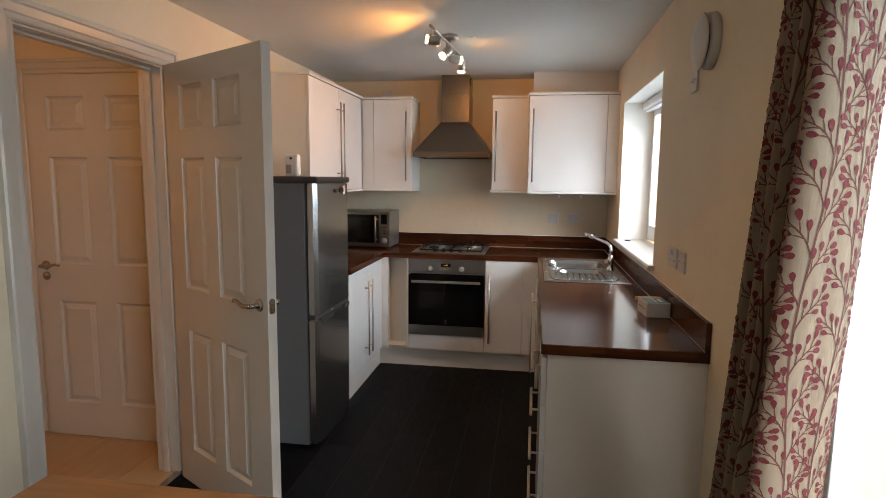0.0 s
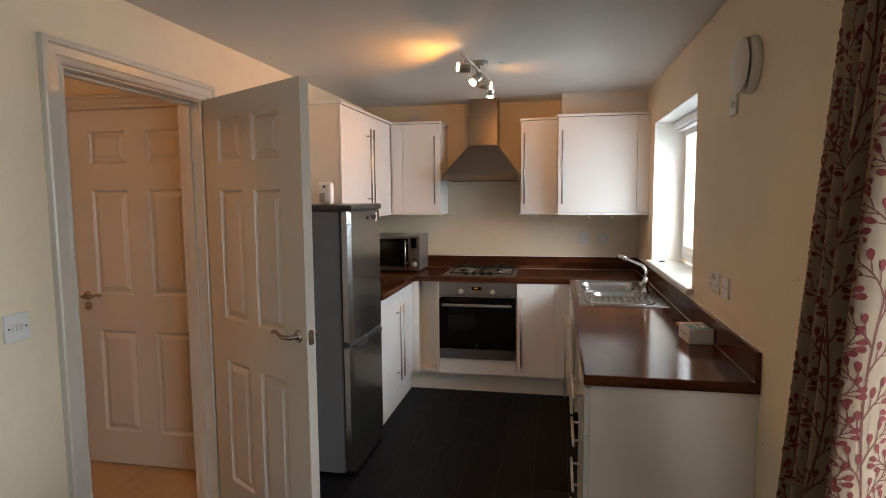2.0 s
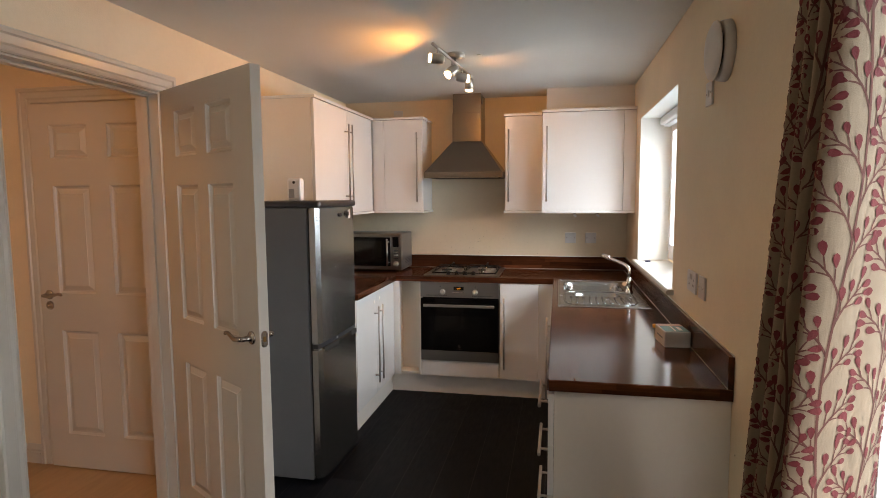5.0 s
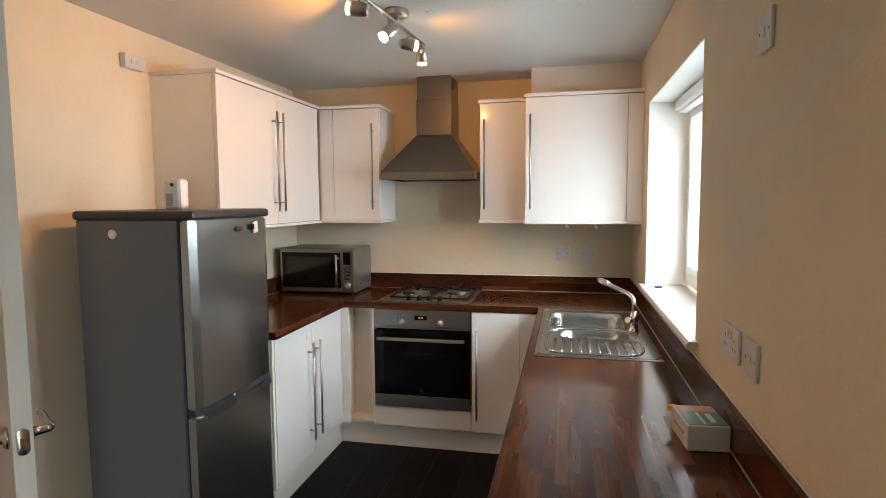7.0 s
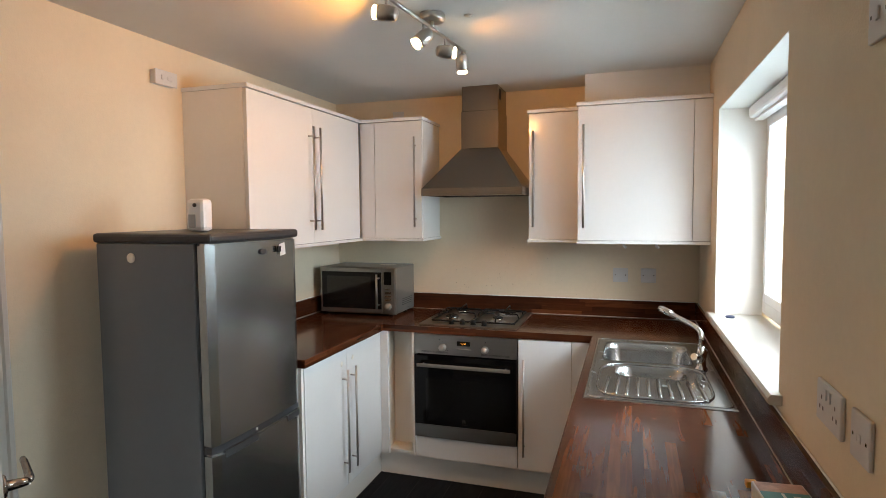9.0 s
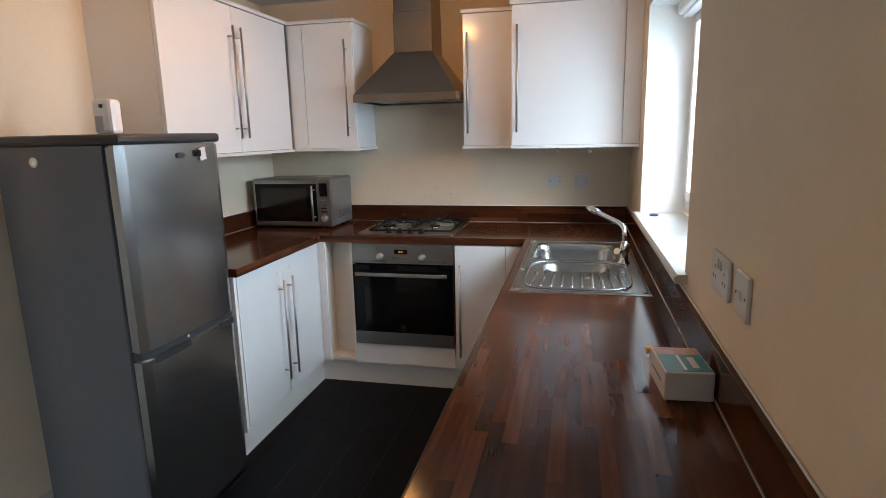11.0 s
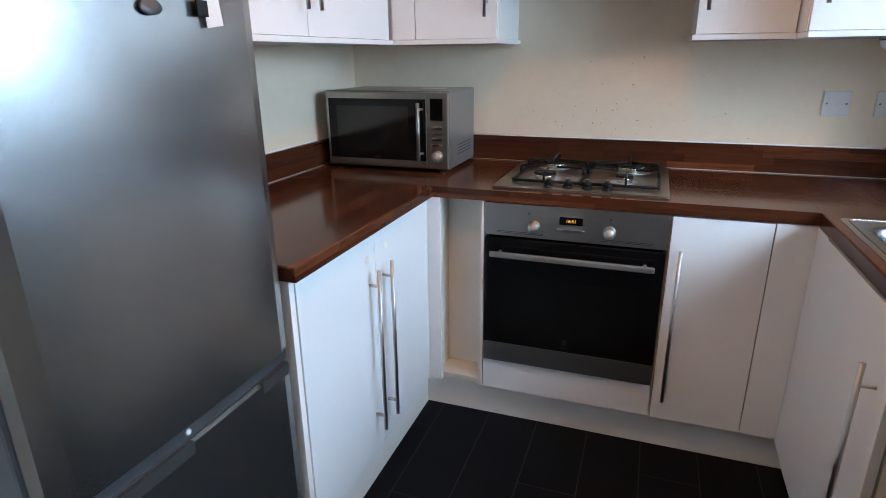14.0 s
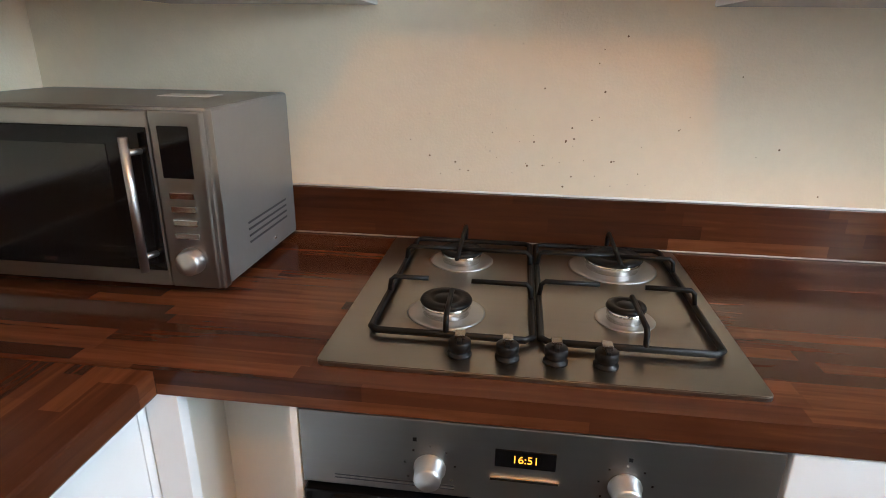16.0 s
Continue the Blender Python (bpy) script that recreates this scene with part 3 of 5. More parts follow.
# drawer unit at the near end
u = unit("drawer_cabinet", (2.08, 3.25, 0), "white gloss four-drawer cabinet at the end of the worktop", "base cabinets")
part("body", B(1.806, 2.30, 3.010, 3.49, 0.15, WT - 0.001), M_CARCASS, u)
part("end_panel", B(1.803, XR - 0.001, 3.000, 3.0095, 0.001, WT - 0.001, 0.001), M_PANEL, u, "off-white melamine end panel")
for k in range(4):
    z0 = 0.152 + k * 0.1785
    d = part("drawer_front", B(1.783, 1.802, 3.001, 3.488, z0, z0 + 0.175, 0.0015), M_UNIT, u)
    part("handle", bar_handle((1.783, 3.10, z0 + 0.095), (1.783, 3.38, z0 + 0.095), (-0.032, 0, 0)), M_STEEL, d, "brushed steel bar handle")
part("plinth", B(1.86, 1.876, 3.010, 3.49, 0.001, 0.148), M_PANEL, u)

# worktops with rolled front edge, and upstands
wt = thing("worktop", (0, 0, TOP), "dark walnut block laminate worktop, U-shaped round three walls", "worktop")


def slab(outline):
    bm = bmesh.new()
    prism(bm, outline, 2, WT, TOP)
    es = [e for e in bm.edges if abs(e.verts[0].co.z - e.verts[1].co.z) < 1e-5]
    bmesh.ops.bevel(bm, geom=es, offset=0.005, segments=3, profile=0.5, affect="EDGES")
    return bm


part("left_top", B(0.001, 0.602, 4.446, 5.299, WT, TOP, 0.004), M_WT_Y, wt)
HOBHOLE = (0.84, 1.345, 5.40, 5.81)
bt = holed_top(0.001, 1.784, 5.2995, YB - 0.001, WT, TOP, HOBHOLE)
part("back_top", bt, M_WT_X, wt)
SH = (1.835, 2.24, 4.552, 5.185)
rt = holed_top(1.7845, XR - 0.001, 2.986, YB - 0.001, WT, TOP, SH)
part("right_top", rt, M_WT_Y, wt)
part("edge_strip", B(1.7795, 1.784, 2.986, 5.2995, WT, TOP, 0.002), M_WT_Y, wt)
part("edge_strip", B(1.7845, XR - 0.001, 2.981, 2.9858, WT, TOP, 0.002), M_WT_X, wt)
for nm, bx, m in (("upstand", (0.001, 0.019, 4.45, YB - 0.001), M_WT_Y), ("upstand", (0.0195, XR - 0.0195, YB - 0.019, YB - 0.001), M_WT_X), ("upstand", (XR - 0.019, XR - 0.001, 2.983, YB - 0.001), M_WT_Y)):
    up = thing(nm, (bx[0], bx[2], TOP), "walnut block laminate upstand along the wall", "upstand", "upstands")
    part("board", B(*bx, TOP + 0.0005, 1.020, 0.0015), m, up)
    if m is M_WT_X:
        part("sealant", S([(bx[0], bx[2] - 0.001, TOP + 0.002), (bx[1], bx[2] - 0.001, TOP + 0.002)], 0.002, 6), M_SEAL, up, "pale silicone bead")
    else:
        xx = bx[1] + 0.001 if bx[0] < 1 else bx[0] - 0.001
        part("sealant", S([(xx, bx[2], TOP + 0.002), (xx, bx[3] - 0.02, TOP + 0.002)], 0.002, 6), M_SEAL, up, "pale silicone bead")
    if m is M_WT_X:
        part("caulk", S([(bx[0], bx[3] - 0.003, 1.0215), (bx[1], bx[3] - 0.003, 1.0215)], 0.0028, 6), M_REVEAL, up, "white caulk along the wall")
    else:
        xw = bx[0] + 0.003 if bx[0] < 1 else bx[1] - 0.003
        part("caulk", S([(xw, bx[2], 1.0215), (xw, bx[3] - 0.02, 1.0215)], 0.0028, 6), M_REVEAL, up, "white caulk along the wall")

# wall units
ZB, ZT = 1.405, 2.122


def rails(u, x0, x1, y0, y1, xe, ye):
    """Cornice and pelmet boards; xe, ye: how far they stand out."""
    part("cornice", B(x0 - xe[0], x1 + xe[1], y0 - ye[0], y1 + ye[1], ZT + 0.0005, ZT + 0.019, 0.002), M_UNIT, u)
    part("pelmet", B(x0 - xe[0], x1 + xe[1], y0 - ye[0], y1 + ye[1], ZB - 0.017, ZB - 0.0005, 0.002), M_UNIT, u)


u = unit("wall_cabinet", (0.17, 4.98, ZB), "white gloss wall cabinet with two doors above the fridge side", "wall cabinets")
part("body", B(0.001, 0.326, 4.432, 5.56, ZB, ZT), M_PANEL, u)
for y0, y1, hy in ((4.433, 4.985, 4.945), (4.988, 5.535, 5.014)):
    d = part("door", B(0.328, 0.347, y0, y1, ZB + 0.001, ZT - 0.003, 0.0015), M_UNIT, u)
    part("handle", bar_handle((0.347, hy, 1.475), (0.347, hy, 2.02), (0.032, 0, 0)), M_STEEL, d, "brushed steel bar handle")
part("cornice", B(0.001, 0.357, 4.425, 5.5495, ZT + 0.0005, ZT + 0.019, 0.002), M_UNIT, u)
part("pelmet", B(0.001, 0.357, 4.425, 5.5495, ZB - 0.017, ZB - 0.0005, 0.002), M_UNIT, u)

u = unit("wall_cabinet", (0.55, 5.73, ZB), "white gloss corner wall cabinet with one door beside the hood", "wall cabinets")
part("body", B(0.3265, 0.755, 5.582, YB - 0.001, ZB, ZT), M_UNIT, u)
part("filler", B(0.348, 0.44, 5.562, 5.581, ZB + 0.001, ZT - 0.003, 0.001), M_UNIT, u)
d = part("door", B(0.443, 0.753, 5.562, 5.581, ZB + 0.001, ZT - 0.003, 0.0015), M_UNIT, u)
part("handle", bar_handle((0.715, 5.562, 1.475), (0.715, 5.562, 2.02), (0, -0.032, 0)), M_STEEL, d, "brushed steel bar handle")
part("cornice", B(0.001, 0.765, 5.55, YB - 0.001, ZT + 0.0005, ZT + 0.019, 0.002), M_UNIT, u)
part("pelmet", B(0.3275, 0.765, 5.55, YB - 0.001, ZB - 0.017, ZB - 0.0005, 0.002), M_UNIT, u)

u = unit("wall_cabinet", (1.54, 5.73, ZB), "narrow white gloss wall cabinet beside the extractor hood", "wall cabinets")
part("body", B(1.405, 1.688, 5.592, YB - 0.001, ZB, ZT), M_UNIT, u)
d = part("door", B(1.405, 1.686, 5.572, 5.591, ZB + 0.001, ZT - 0.003, 0.0015), M_UNIT, u)
part("handle", bar_handle((1.432, 5.572, 1.475), (1.432, 5.572, 2.02), (0, -0.032, 0)), M_STEEL, d, "brushed steel bar handle")
part("cornice", B(1.395, 1.689, 5.562, YB - 0.001, ZT + 0.0005, ZT + 0.019, 0.002), M_UNIT, u)
part("pelmet", B(1.395, 1.689, 5.562, YB - 0.001, ZB - 0.017, ZB - 0.0005, 0.002), M_UNIT, u)

u = unit("boiler_cabinet", (2.02, 5.66, ZB), "wide white gloss boiler cabinet next to the window", "wall cabinets")
part("body", B(1.69, XR - 0.001, 5.452, YB - 0.001, ZB, ZT), M_UNIT, u)
d = part("door", B(1.692, 2.262, 5.432, 5.451, ZB + 0.001, ZT - 0.003, 0.0015), M_UNIT, u)
part("handle", bar_handle((1.722, 5.432, 1.475), (1.722, 5.432, 2.02), (0, -0.032, 0)), M_STEEL, d, "brushed steel bar handle")
part("filler", B(2.265, XR - 0.001, 5.434, 5.451, ZB + 0.001, ZT - 0.003, 0.001), M_UNIT, u)
part("cornice", B(1.683, XR - 0.001, 5.42, YB - 0.001, ZT + 0.0005, ZT + 0.019, 0.002), M_UNIT, u)
part("pelmet", B(1.6895, XR - 0.001, 5.42, YB - 0.001, ZB - 0.017, ZB - 0.0005, 0.002), M_UNIT, u)

# ---- fridge freezer ----
fr = thing("fridge_freezer", (0.3, 4.15, 0), "tall silver-grey fridge freezer with charcoal top against the wall", "fridge")
F0, F1, FH = 3.856, 4.392, 1.50
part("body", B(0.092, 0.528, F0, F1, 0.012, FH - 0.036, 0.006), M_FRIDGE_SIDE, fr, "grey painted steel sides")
part("top", B(0.080, 0.602, F0 - 0.006, F1 + 0.004, FH - 0.0355, FH, 0.012), M_DARKPLASTIC, fr, "charcoal plastic top")


def door_front(s):
    """How far out the door stands, from its near side (0) to its far side (1)."""
    return 0.584 + 0.012 * s + 0.006 * (1 - (2 * s - 1) ** 2)


def bowed(z0, z1):
    """A door bowed outwards, its far side standing a little prouder."""
    n = 16
    pts = []
    for i in range(n + 1):
        s = i / n
        y = F0 + 0.002 + s * (F1 - F0 - 0.004)
        x = door_front(s)
        if i in (0, n):
            x -= 0.012
        pts.append((x, y))
    bm = bmesh.new()
    prism(bm, [(0.541, F0 + 0.002)] + pts + [(0.541, F1 - 0.002)], 2, z0, z1)
    es = [e for e in bm.edges if abs(e.verts[0].co.z - e.verts[1].co.z) < 1e-5 and e.verts[0].co.x > 0.53 and e.verts[1].co.x > 0.53]
    bmesh.ops.bevel(bm, geom=es, offset=0.006, segments=2, affect="EDGES")
    return bm


fd = part("fridge_door", bowed(0.752, FH - 0.037), M_FRIDGE_DOOR, fr, "brushed silver upper door")
fz = part("freezer_door", bowed(0.020, 0.726), M_FRIDGE_DOOR, fr, "brushed silver lower door")
part("gasket", B(0.5285, 0.5405, F0 + 0.012, F1 - 0.012, 0.03, FH - 0.037), M_SHADOWGAP, fr)
gb = bmesh.new()
prism(gb, [(0.542, F0 + 0.004)] + [(door_front(s) - 0.012, F0 + 0.004 + s * (F1 - F0 - 0.008)) for s in [i / 10 for i in range(11)]] + [(0.542, F1 - 0.004)], 2, 0.7265, 0.7515)
part("grip_strip", gb, M_DARKPLASTIC, fr, "charcoal recessed grip between the doors")
# no hollow is cut: near-black strips on the front give the grips' shade
for s0, s1 in ((0.10, 0.44), (0.80, 0.97)):
    line = [(door_front(s), F0 + 0.002 + s * (F1 - F0 - 0.004)) for s in [s0 + (s1 - s0) * i / 6 for i in range(7)]]
    part("grip", prism(bmesh.new(), [(x + 0.0012, y) for x, y in line] + [(x - 0.012, y) for x, y in line[::-1]], 2, 0.700, 0.7255), M_SHADOWGAP, fr, "near-black strip for the shade in a hand grip recess")
part("foot", lathe([(0, 0), (0.018, 0), (0.018, 0.0125), (0, 0.0125)], Matrix.Translation((0.46, F0 + 0.05, 0.0)), 12), M_DARKPLASTIC, fr)
part("foot", lathe([(0, 0), (0.018, 0), (0.018, 0.0125), (0, 0.0125)], Matrix.Translation((0.46, F1 - 0.05, 0.0)), 12), M_DARKPLASTIC, fr)
part("foot", lathe([(0, 0), (0.018, 0), (0.018, 0.0125), (0, 0.0125)], Matrix.Translation((0.12, F0 + 0.05, 0.0)), 12), M_DARKPLASTIC, fr)
part("foot", lathe([(0, 0), (0.018, 0), (0.018, 0.0125), (0, 0.0125)], Matrix.Translation((0.12, F1 - 0.05, 0.0)), 12), M_DARKPLASTIC, fr)

fr.location.x += 0.016
part("lock_cap", lathe([(0, 0), (0.006, 0), (0.005, 0.003), (0, 0.003)], aim((0.600, 4.095, 0.738), (1, 0, 0)), 12), M_PLASTIC, fr, "small white cap")

# ---- oven ----
ov = thing("oven", (1.088, 5.3, 0.28), "built-in stainless steel electric oven with black glass door", "oven")
part("chassis", B(0.80, 1.376, 5.327, 5.84, 0.285, WT - 0.006), M_BLACK, ov)
cp = part("control_panel", B(0.791, 1.3855, 5.302, 5.3265, 0.760, WT - 0.004, 0.0015), M_STEEL_X, ov, "brushed steel control panel")
od = part("oven_door", B(0.792, 1.3845, 5.296, 5.3265, 0.276, 0.752, 0.003), M_BLACKGLASS, ov, "black glass door")
part("door_trim", B(0.793, 1.3835, 5.2925, 5.2955, 0.277, 0.352, 0.001), M_STEEL_X, od, "brushed steel lower strip")
part("inner_window", B(0.86, 1.315, 5.2948, 5.2957, 0.385, 0.62), mat("tinted_window", (0.005, 0.005, 0.005), 0.09), od, "tinted inner window")
hb = B(0.820, 1.356, 5.254, 5.267, 0.693, 0.713, 0.004)
for hx in (0.85, 1.326):
    sweep(hb, [(hx, 5.266, 0.703), (hx, 5.297, 0.703)], 0.006, 10)
part("handle", hb, M_SATIN, od, "satin aluminium bar handle")
for kx in (0.963, 1.208):
    k = part("knob", lathe([(0, 0), (0.021, 0), (0.021, 0.003), (0.0185, 0.006), (0.0175, 0.024), (0.015, 0.027), (0, 0.027)], aim((kx, 5.302, 0.802), (0, -1, 0)), 24), M_ALU, cp, "satin metal knob")
    tk = bmesh.new()
    for a in range(7):
        an = radians(-120 + 40 * a)
        cx, cz = kx + 0.033 * math.sin(an), 0.802 + 0.033 * math.cos(an)
        box(tk, cx - 0.0013, cx + 0.0013, 5.3014, 5.3022, cz - 0.0013, cz + 0.0013)
    part("dial_marks", tk, M_NICKEL, cp)
part("display", B(1.046, 1.122, 5.3006, 5.3025, 0.816, 0.842, 0.0005), M_BLACKGLASS, cp, "black clock display")
part("button_strip", B(1.040, 1.128, 5.298, 5.3025, 0.796, 0.801, 0.001), M_CHROME, cp)
for x0, x1 in ((0.835, 0.995), (1.185, 1.345)):
    for z in (0.771, 0.776):
        part("engraved_line", B(x0, x1, 5.3012, 5.3022, z, z + 0.0016), M_DARKPLASTIC, cp)
for kx in (0.955, 1.222):
    part("lamp", B(kx - 0.014, kx - 0.009, 5.3006, 5.3025, 0.842, 0.847), M_BLACK, cp)


def writing(name, text, size, m, material, parent, label=""):
    """Raised letters from the built-in font, as a mesh."""
    cu = bpy.data.curves.new(name, "FONT")
    cu.body, cu.size, cu.extrude = text, size, 0.0004
    cu.align_x, cu.align_y = "CENTER", "CENTER"
    tmp = bpy.data.objects.new(name + "_tmp", cu)
    scene.collection.objects.link(tmp)
    me = bpy.data.meshes.new_from_object(tmp.evaluated_get(bpy.context.evaluated_depsgraph_get()))
    bpy.data.objects.remove(tmp)
    me.transform(Matrix.Translation(-root_place(parent)) @ m)
    me.materials.clear()
    me.materials.append(material)
    ob = new(name, me)
    ob.parent = parent
    return tagged(ob, label)


writing("digits", "16:51", 0.0155, Matrix.Translation((1.084, 5.300, 0.829)) @ Matrix.Rotation(radians(90), 4, "X"), M_DISPLAY, cp, "amber clock digits")
bd = bmesh.new()
box(bd, 1.077, 1.097, 5.2945, 5.2957, 0.378, 0.398, 0.0003)
part("badge", bd, M_NICKEL, od)
part("badge_bar", B(1.066, 1.108, 5.2945, 5.2957, 0.366, 0.371), M_NICKEL, od)

# ---- hob ----
hob = thing("gas_hob", (1.088, 5.62, TOP), "four-burner stainless steel gas hob with black pan supports", "hob")
hp = bmesh.new()
oval = []
for qx, qy, q in ((1.366, 5.849, 0), (0.815, 5.849, 1), (0.815, 5.353, 2), (1.366, 5.353, 3)):
    for s in range(6):
        a = math.pi / 2 * (q + s / 5)
        oval.append((qx + 0.012 * math.cos(a), qy + 0.012 * math.sin(a)))
prism(hp, oval, 2, TOP + 0.0005, TOP + 0.007)
bmesh.ops.bevel(hp, geom=[e for e in hp.edges if min(v.co.z for v in e.verts) > TOP + 0.006], offset=0.0015, segments=2, affect="EDGES")
part("plate", hp, M_HOB, hob, "brushed steel plate")
ZH = TOP + 0.0072
for cx, cy, r in ((0.956, 5.512, 0.036), (0.957, 5.742, 0.036), (1.242, 5.750, 0.048), (1.230, 5.530, 0.027)):
    part("dish", lathe([(0, 0), (r * 1.7, 0), (r * 1.62, 0.0016), (r * 1.45, 0.002), (r * 1.2, 0.0006), (0, 0.0006)], Matrix.Translation((cx, cy, ZH)), 32), M_ALU, hob, "dished burner surround")
    bn = part("burner", lathe([(0, 0), (r * 1.0, 0), (r * 0.96, 0.007), (r * 1.06, 0.009), (r * 1.06, 0.017), (r * 0.95, 0.018), (0, 0.018)], Matrix.Translation((cx, cy, ZH + 0.0007)), 28), M_CHROME, hob, "polished burner ring")
    part("burner_cap", lathe([(0, 0), (r * 1.1, 0), (r * 1.13, 0.002), (r * 1.08, 0.006), (r * 0.72, 0.007), (r * 0.66, 0.005), (r * 0.5, 0.005), (r * 0.44, 0.007), (0, 0.007)], Matrix.Translation((cx, cy, ZH + 0.019)), 28), M_BLACK, bn, "black enamel cap")
for kx in (0.990, 1.054, 1.118, 1.183):
    kb = lathe([(0, 0), (0.0165, 0), (0.0165, 0.003), (0.0125, 0.005), (0.0125, 0.008), (0.0152, 0.010), (0.0152, 0.021), (0.0135, 0.0225), (0, 0.023)], Matrix.Translation((kx, 5.386, ZH)), 20)
    box(kb, kx - 0.003, kx + 0.003, 5.372, 5.400, ZH + 0.02, ZH + 0.027, 0.001)
    k = part("knob", kb, M_BLACK, hob, "black control knob")
    part("cap", B(kx - 0.007, kx + 0.007, 5.383, 5.399, ZH + 0.0235, ZH + 0.0305, 0.001), M_NICKEL, k)
for x0, x1, bs in ((0.856, 1.088, ((0.956, 5.512), (0.957, 5.742))), (1.100, 1.344, ((1.230, 5.530), (1.242, 5.750)))):
    g = bmesh.new()
    y0, y1, zz = 5.424, 5.836, ZH + 0.008
    sweep(g, [(x0 + 0.01, y0, zz), (x1 - 0.01, y0, zz), (x1, y0 + 0.01, zz), (x1, y1 - 0.01, zz), (x1 - 0.01, y1, zz), (x0 + 0.01, y1, zz), (x0, y1 - 0.01, zz), (x0, y0 + 0.01, zz)], 0.0052, 8, closed=True)
    zr = ZH + 0.036
    for bx, by in bs:
        near = by < 5.65
        ey = by + 0.045 if near else by - 0.035
        for dx, ex in ((-1, x0), (1, x1)):
            stop = bx + dx * 0.035 if near else bx
            sweep(g, [(ex, ey, zz), (ex - dx * 0.003, ey, zr - 0.006), (ex - dx * 0.009, ey, zr), (stop, ey, zr)], 0.004, 8)
        if near:
            sweep(g, [(bx + 0.01, y0, zz), (bx + 0.01, y0 + 0.003, zr - 0.006), (bx + 0.01, y0 + 0.009, zr), (bx + 0.008, by + 0.005, zr)], 0.0042, 8)
        else:
            sweep(g, [(bx, y1, zz), (bx, y1 - 0.003, zr), (bx, y1 - 0.012, zr + 0.008), (bx, by - 0.09, zr)], 0.0042, 8)
    for fx, fy in ((x0, y0 + 0.02), (x1, y0 + 0.02), (x0, y1 - 0.02), (x1, y1 - 0.02)):
        sweep(g, [(fx, fy, ZH), (fx, fy, zz)], 0.005, 8)
    part("pan_support", g, M_BLACK, hob, "black enamelled wire pan support")

# ---- hood ----
hd = thing("extractor_hood", (1.095, 5.65, 1.66), "stainless steel chimney extractor hood above the hob", "hood")
X0, X1, Y0 = 0.797, 1.393, 5.428
hb = bmesh.new()
rings = []
for x0, x1, y0, z in ((X0, X1, Y0, 1.66), (X0, X1, Y0, 1.702), (X0 + 0.004, X1 - 0.004, Y0 + 0.004, 1.705), (0.978, 1.212, 5.645, 1.945)):
    rings.append([hb.verts.new(c) for c in ((x0, y0, z), (x1, y0, z), (x1, YB - 0.002, z), (x0, YB - 0.002, z))])
for a, b in zip(rings, rings[1:]):
    for j in range(4):
        hb.faces.new((a[j], a[(j + 1) % 4], b[(j + 1) % 4], b[j]))
hb.faces.new(rings[-1])
inner = [hb.verts.new(c) for c in ((X0 + 0.02, Y0 + 0.02, 1.66), (X1 - 0.02, Y0 + 0.02, 1.66), (X1 - 0.02, YB - 0.02, 1.66), (X0 + 0.02, YB - 0.02, 1.66))]
inn2 = [hb.verts.new(v.co + Vector((0, 0, 0.015))) for v in inner]
for j in range(4):
    hb.faces.new((rings[0][j], rings[0][(j + 1) % 4], inner[(j + 1) % 4], inner[j]))
    hb.faces.new((inner[j], inner[(j + 1) % 4], inn2[(j + 1) % 4], inn2[j]))
hb.faces.new(inn2)
bmesh.ops.recalc_face_normals(hb, faces=hb.faces)
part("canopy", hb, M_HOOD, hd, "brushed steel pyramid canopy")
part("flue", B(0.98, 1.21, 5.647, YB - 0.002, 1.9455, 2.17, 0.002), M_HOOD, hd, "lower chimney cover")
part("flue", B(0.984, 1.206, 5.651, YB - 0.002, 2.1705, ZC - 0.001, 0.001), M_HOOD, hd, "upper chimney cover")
part("filter", B(0.85, 1.34, 5.50, 5.82, 1.668, 1.674), M_NICKEL, hd, "grey metal grease filter")
part("vent_slot", B(1.2062, 1.2075, 5.69, 5.74, 2.24, 2.30), M_SHADOWGAP, hd)

# ---- microwave ----
mw = thing("microwave", (0.3, 5.68, TOP), "silver microwave oven with black glass door on the worktop", "microwave")
MX0, MX1, MY0, MY1, MZ0, MZ1 = 0.067, 0.585, 5.515, 5.850, TOP + 0.014, TOP + 0.306
part("case", B(MX0, MX1, MY0 + 0.022, MY1, MZ0, MZ1, 0.006), M_MWCASE, mw, "silver painted case")
part("front_frame", B(MX0 - 0.001, MX1 + 0.0015, MY0 + 0.012, MY0 + 0.034, MZ0 - 0.001, MZ1 + 0.0015, 0.004), M_MWFRONT, mw, "steel front frame")
part("screw", lathe([(0, 0), (0.004, 0), (0.003, 0.002), (0, 0.002)], aim((MX1, 5.735, MZ0 + 0.022), (1, 0, 0)), 10), M_CHROME, mw)
md = part("door", B(MX0 + 0.002, MX1 - 0.087, MY0, MY0 + 0.0215, MZ0 + 0.004, MZ1 - 0.003, 0.003), M_MWFRONT, mw, "steel framed door")
part("door_glass", B(MX0 + 0.014, MX1 - 0.090, MY0 - 0.0025, MY0 - 0.0002, MZ0 + 0.032, MZ1 - 0.028, 0.001), M_BLACKGLASS, md, "black glass")
part("viewing_window", B(MX0 + 0.05, MX1 - 0.16, MY0 - 0.0036, MY0 - 0.0027, MZ0 + 0.06, MZ1 - 0.055), mat("perforated_window", (0.006, 0.006, 0.006), 0.12, var=0.2, scale=300), md)
mh = S([(MX1 - 0.112, MY0 - 0.026, MZ0 + 0.038), (MX1 - 0.112, MY0 - 0.026, MZ1 - 0.04)], 0.007, 14)
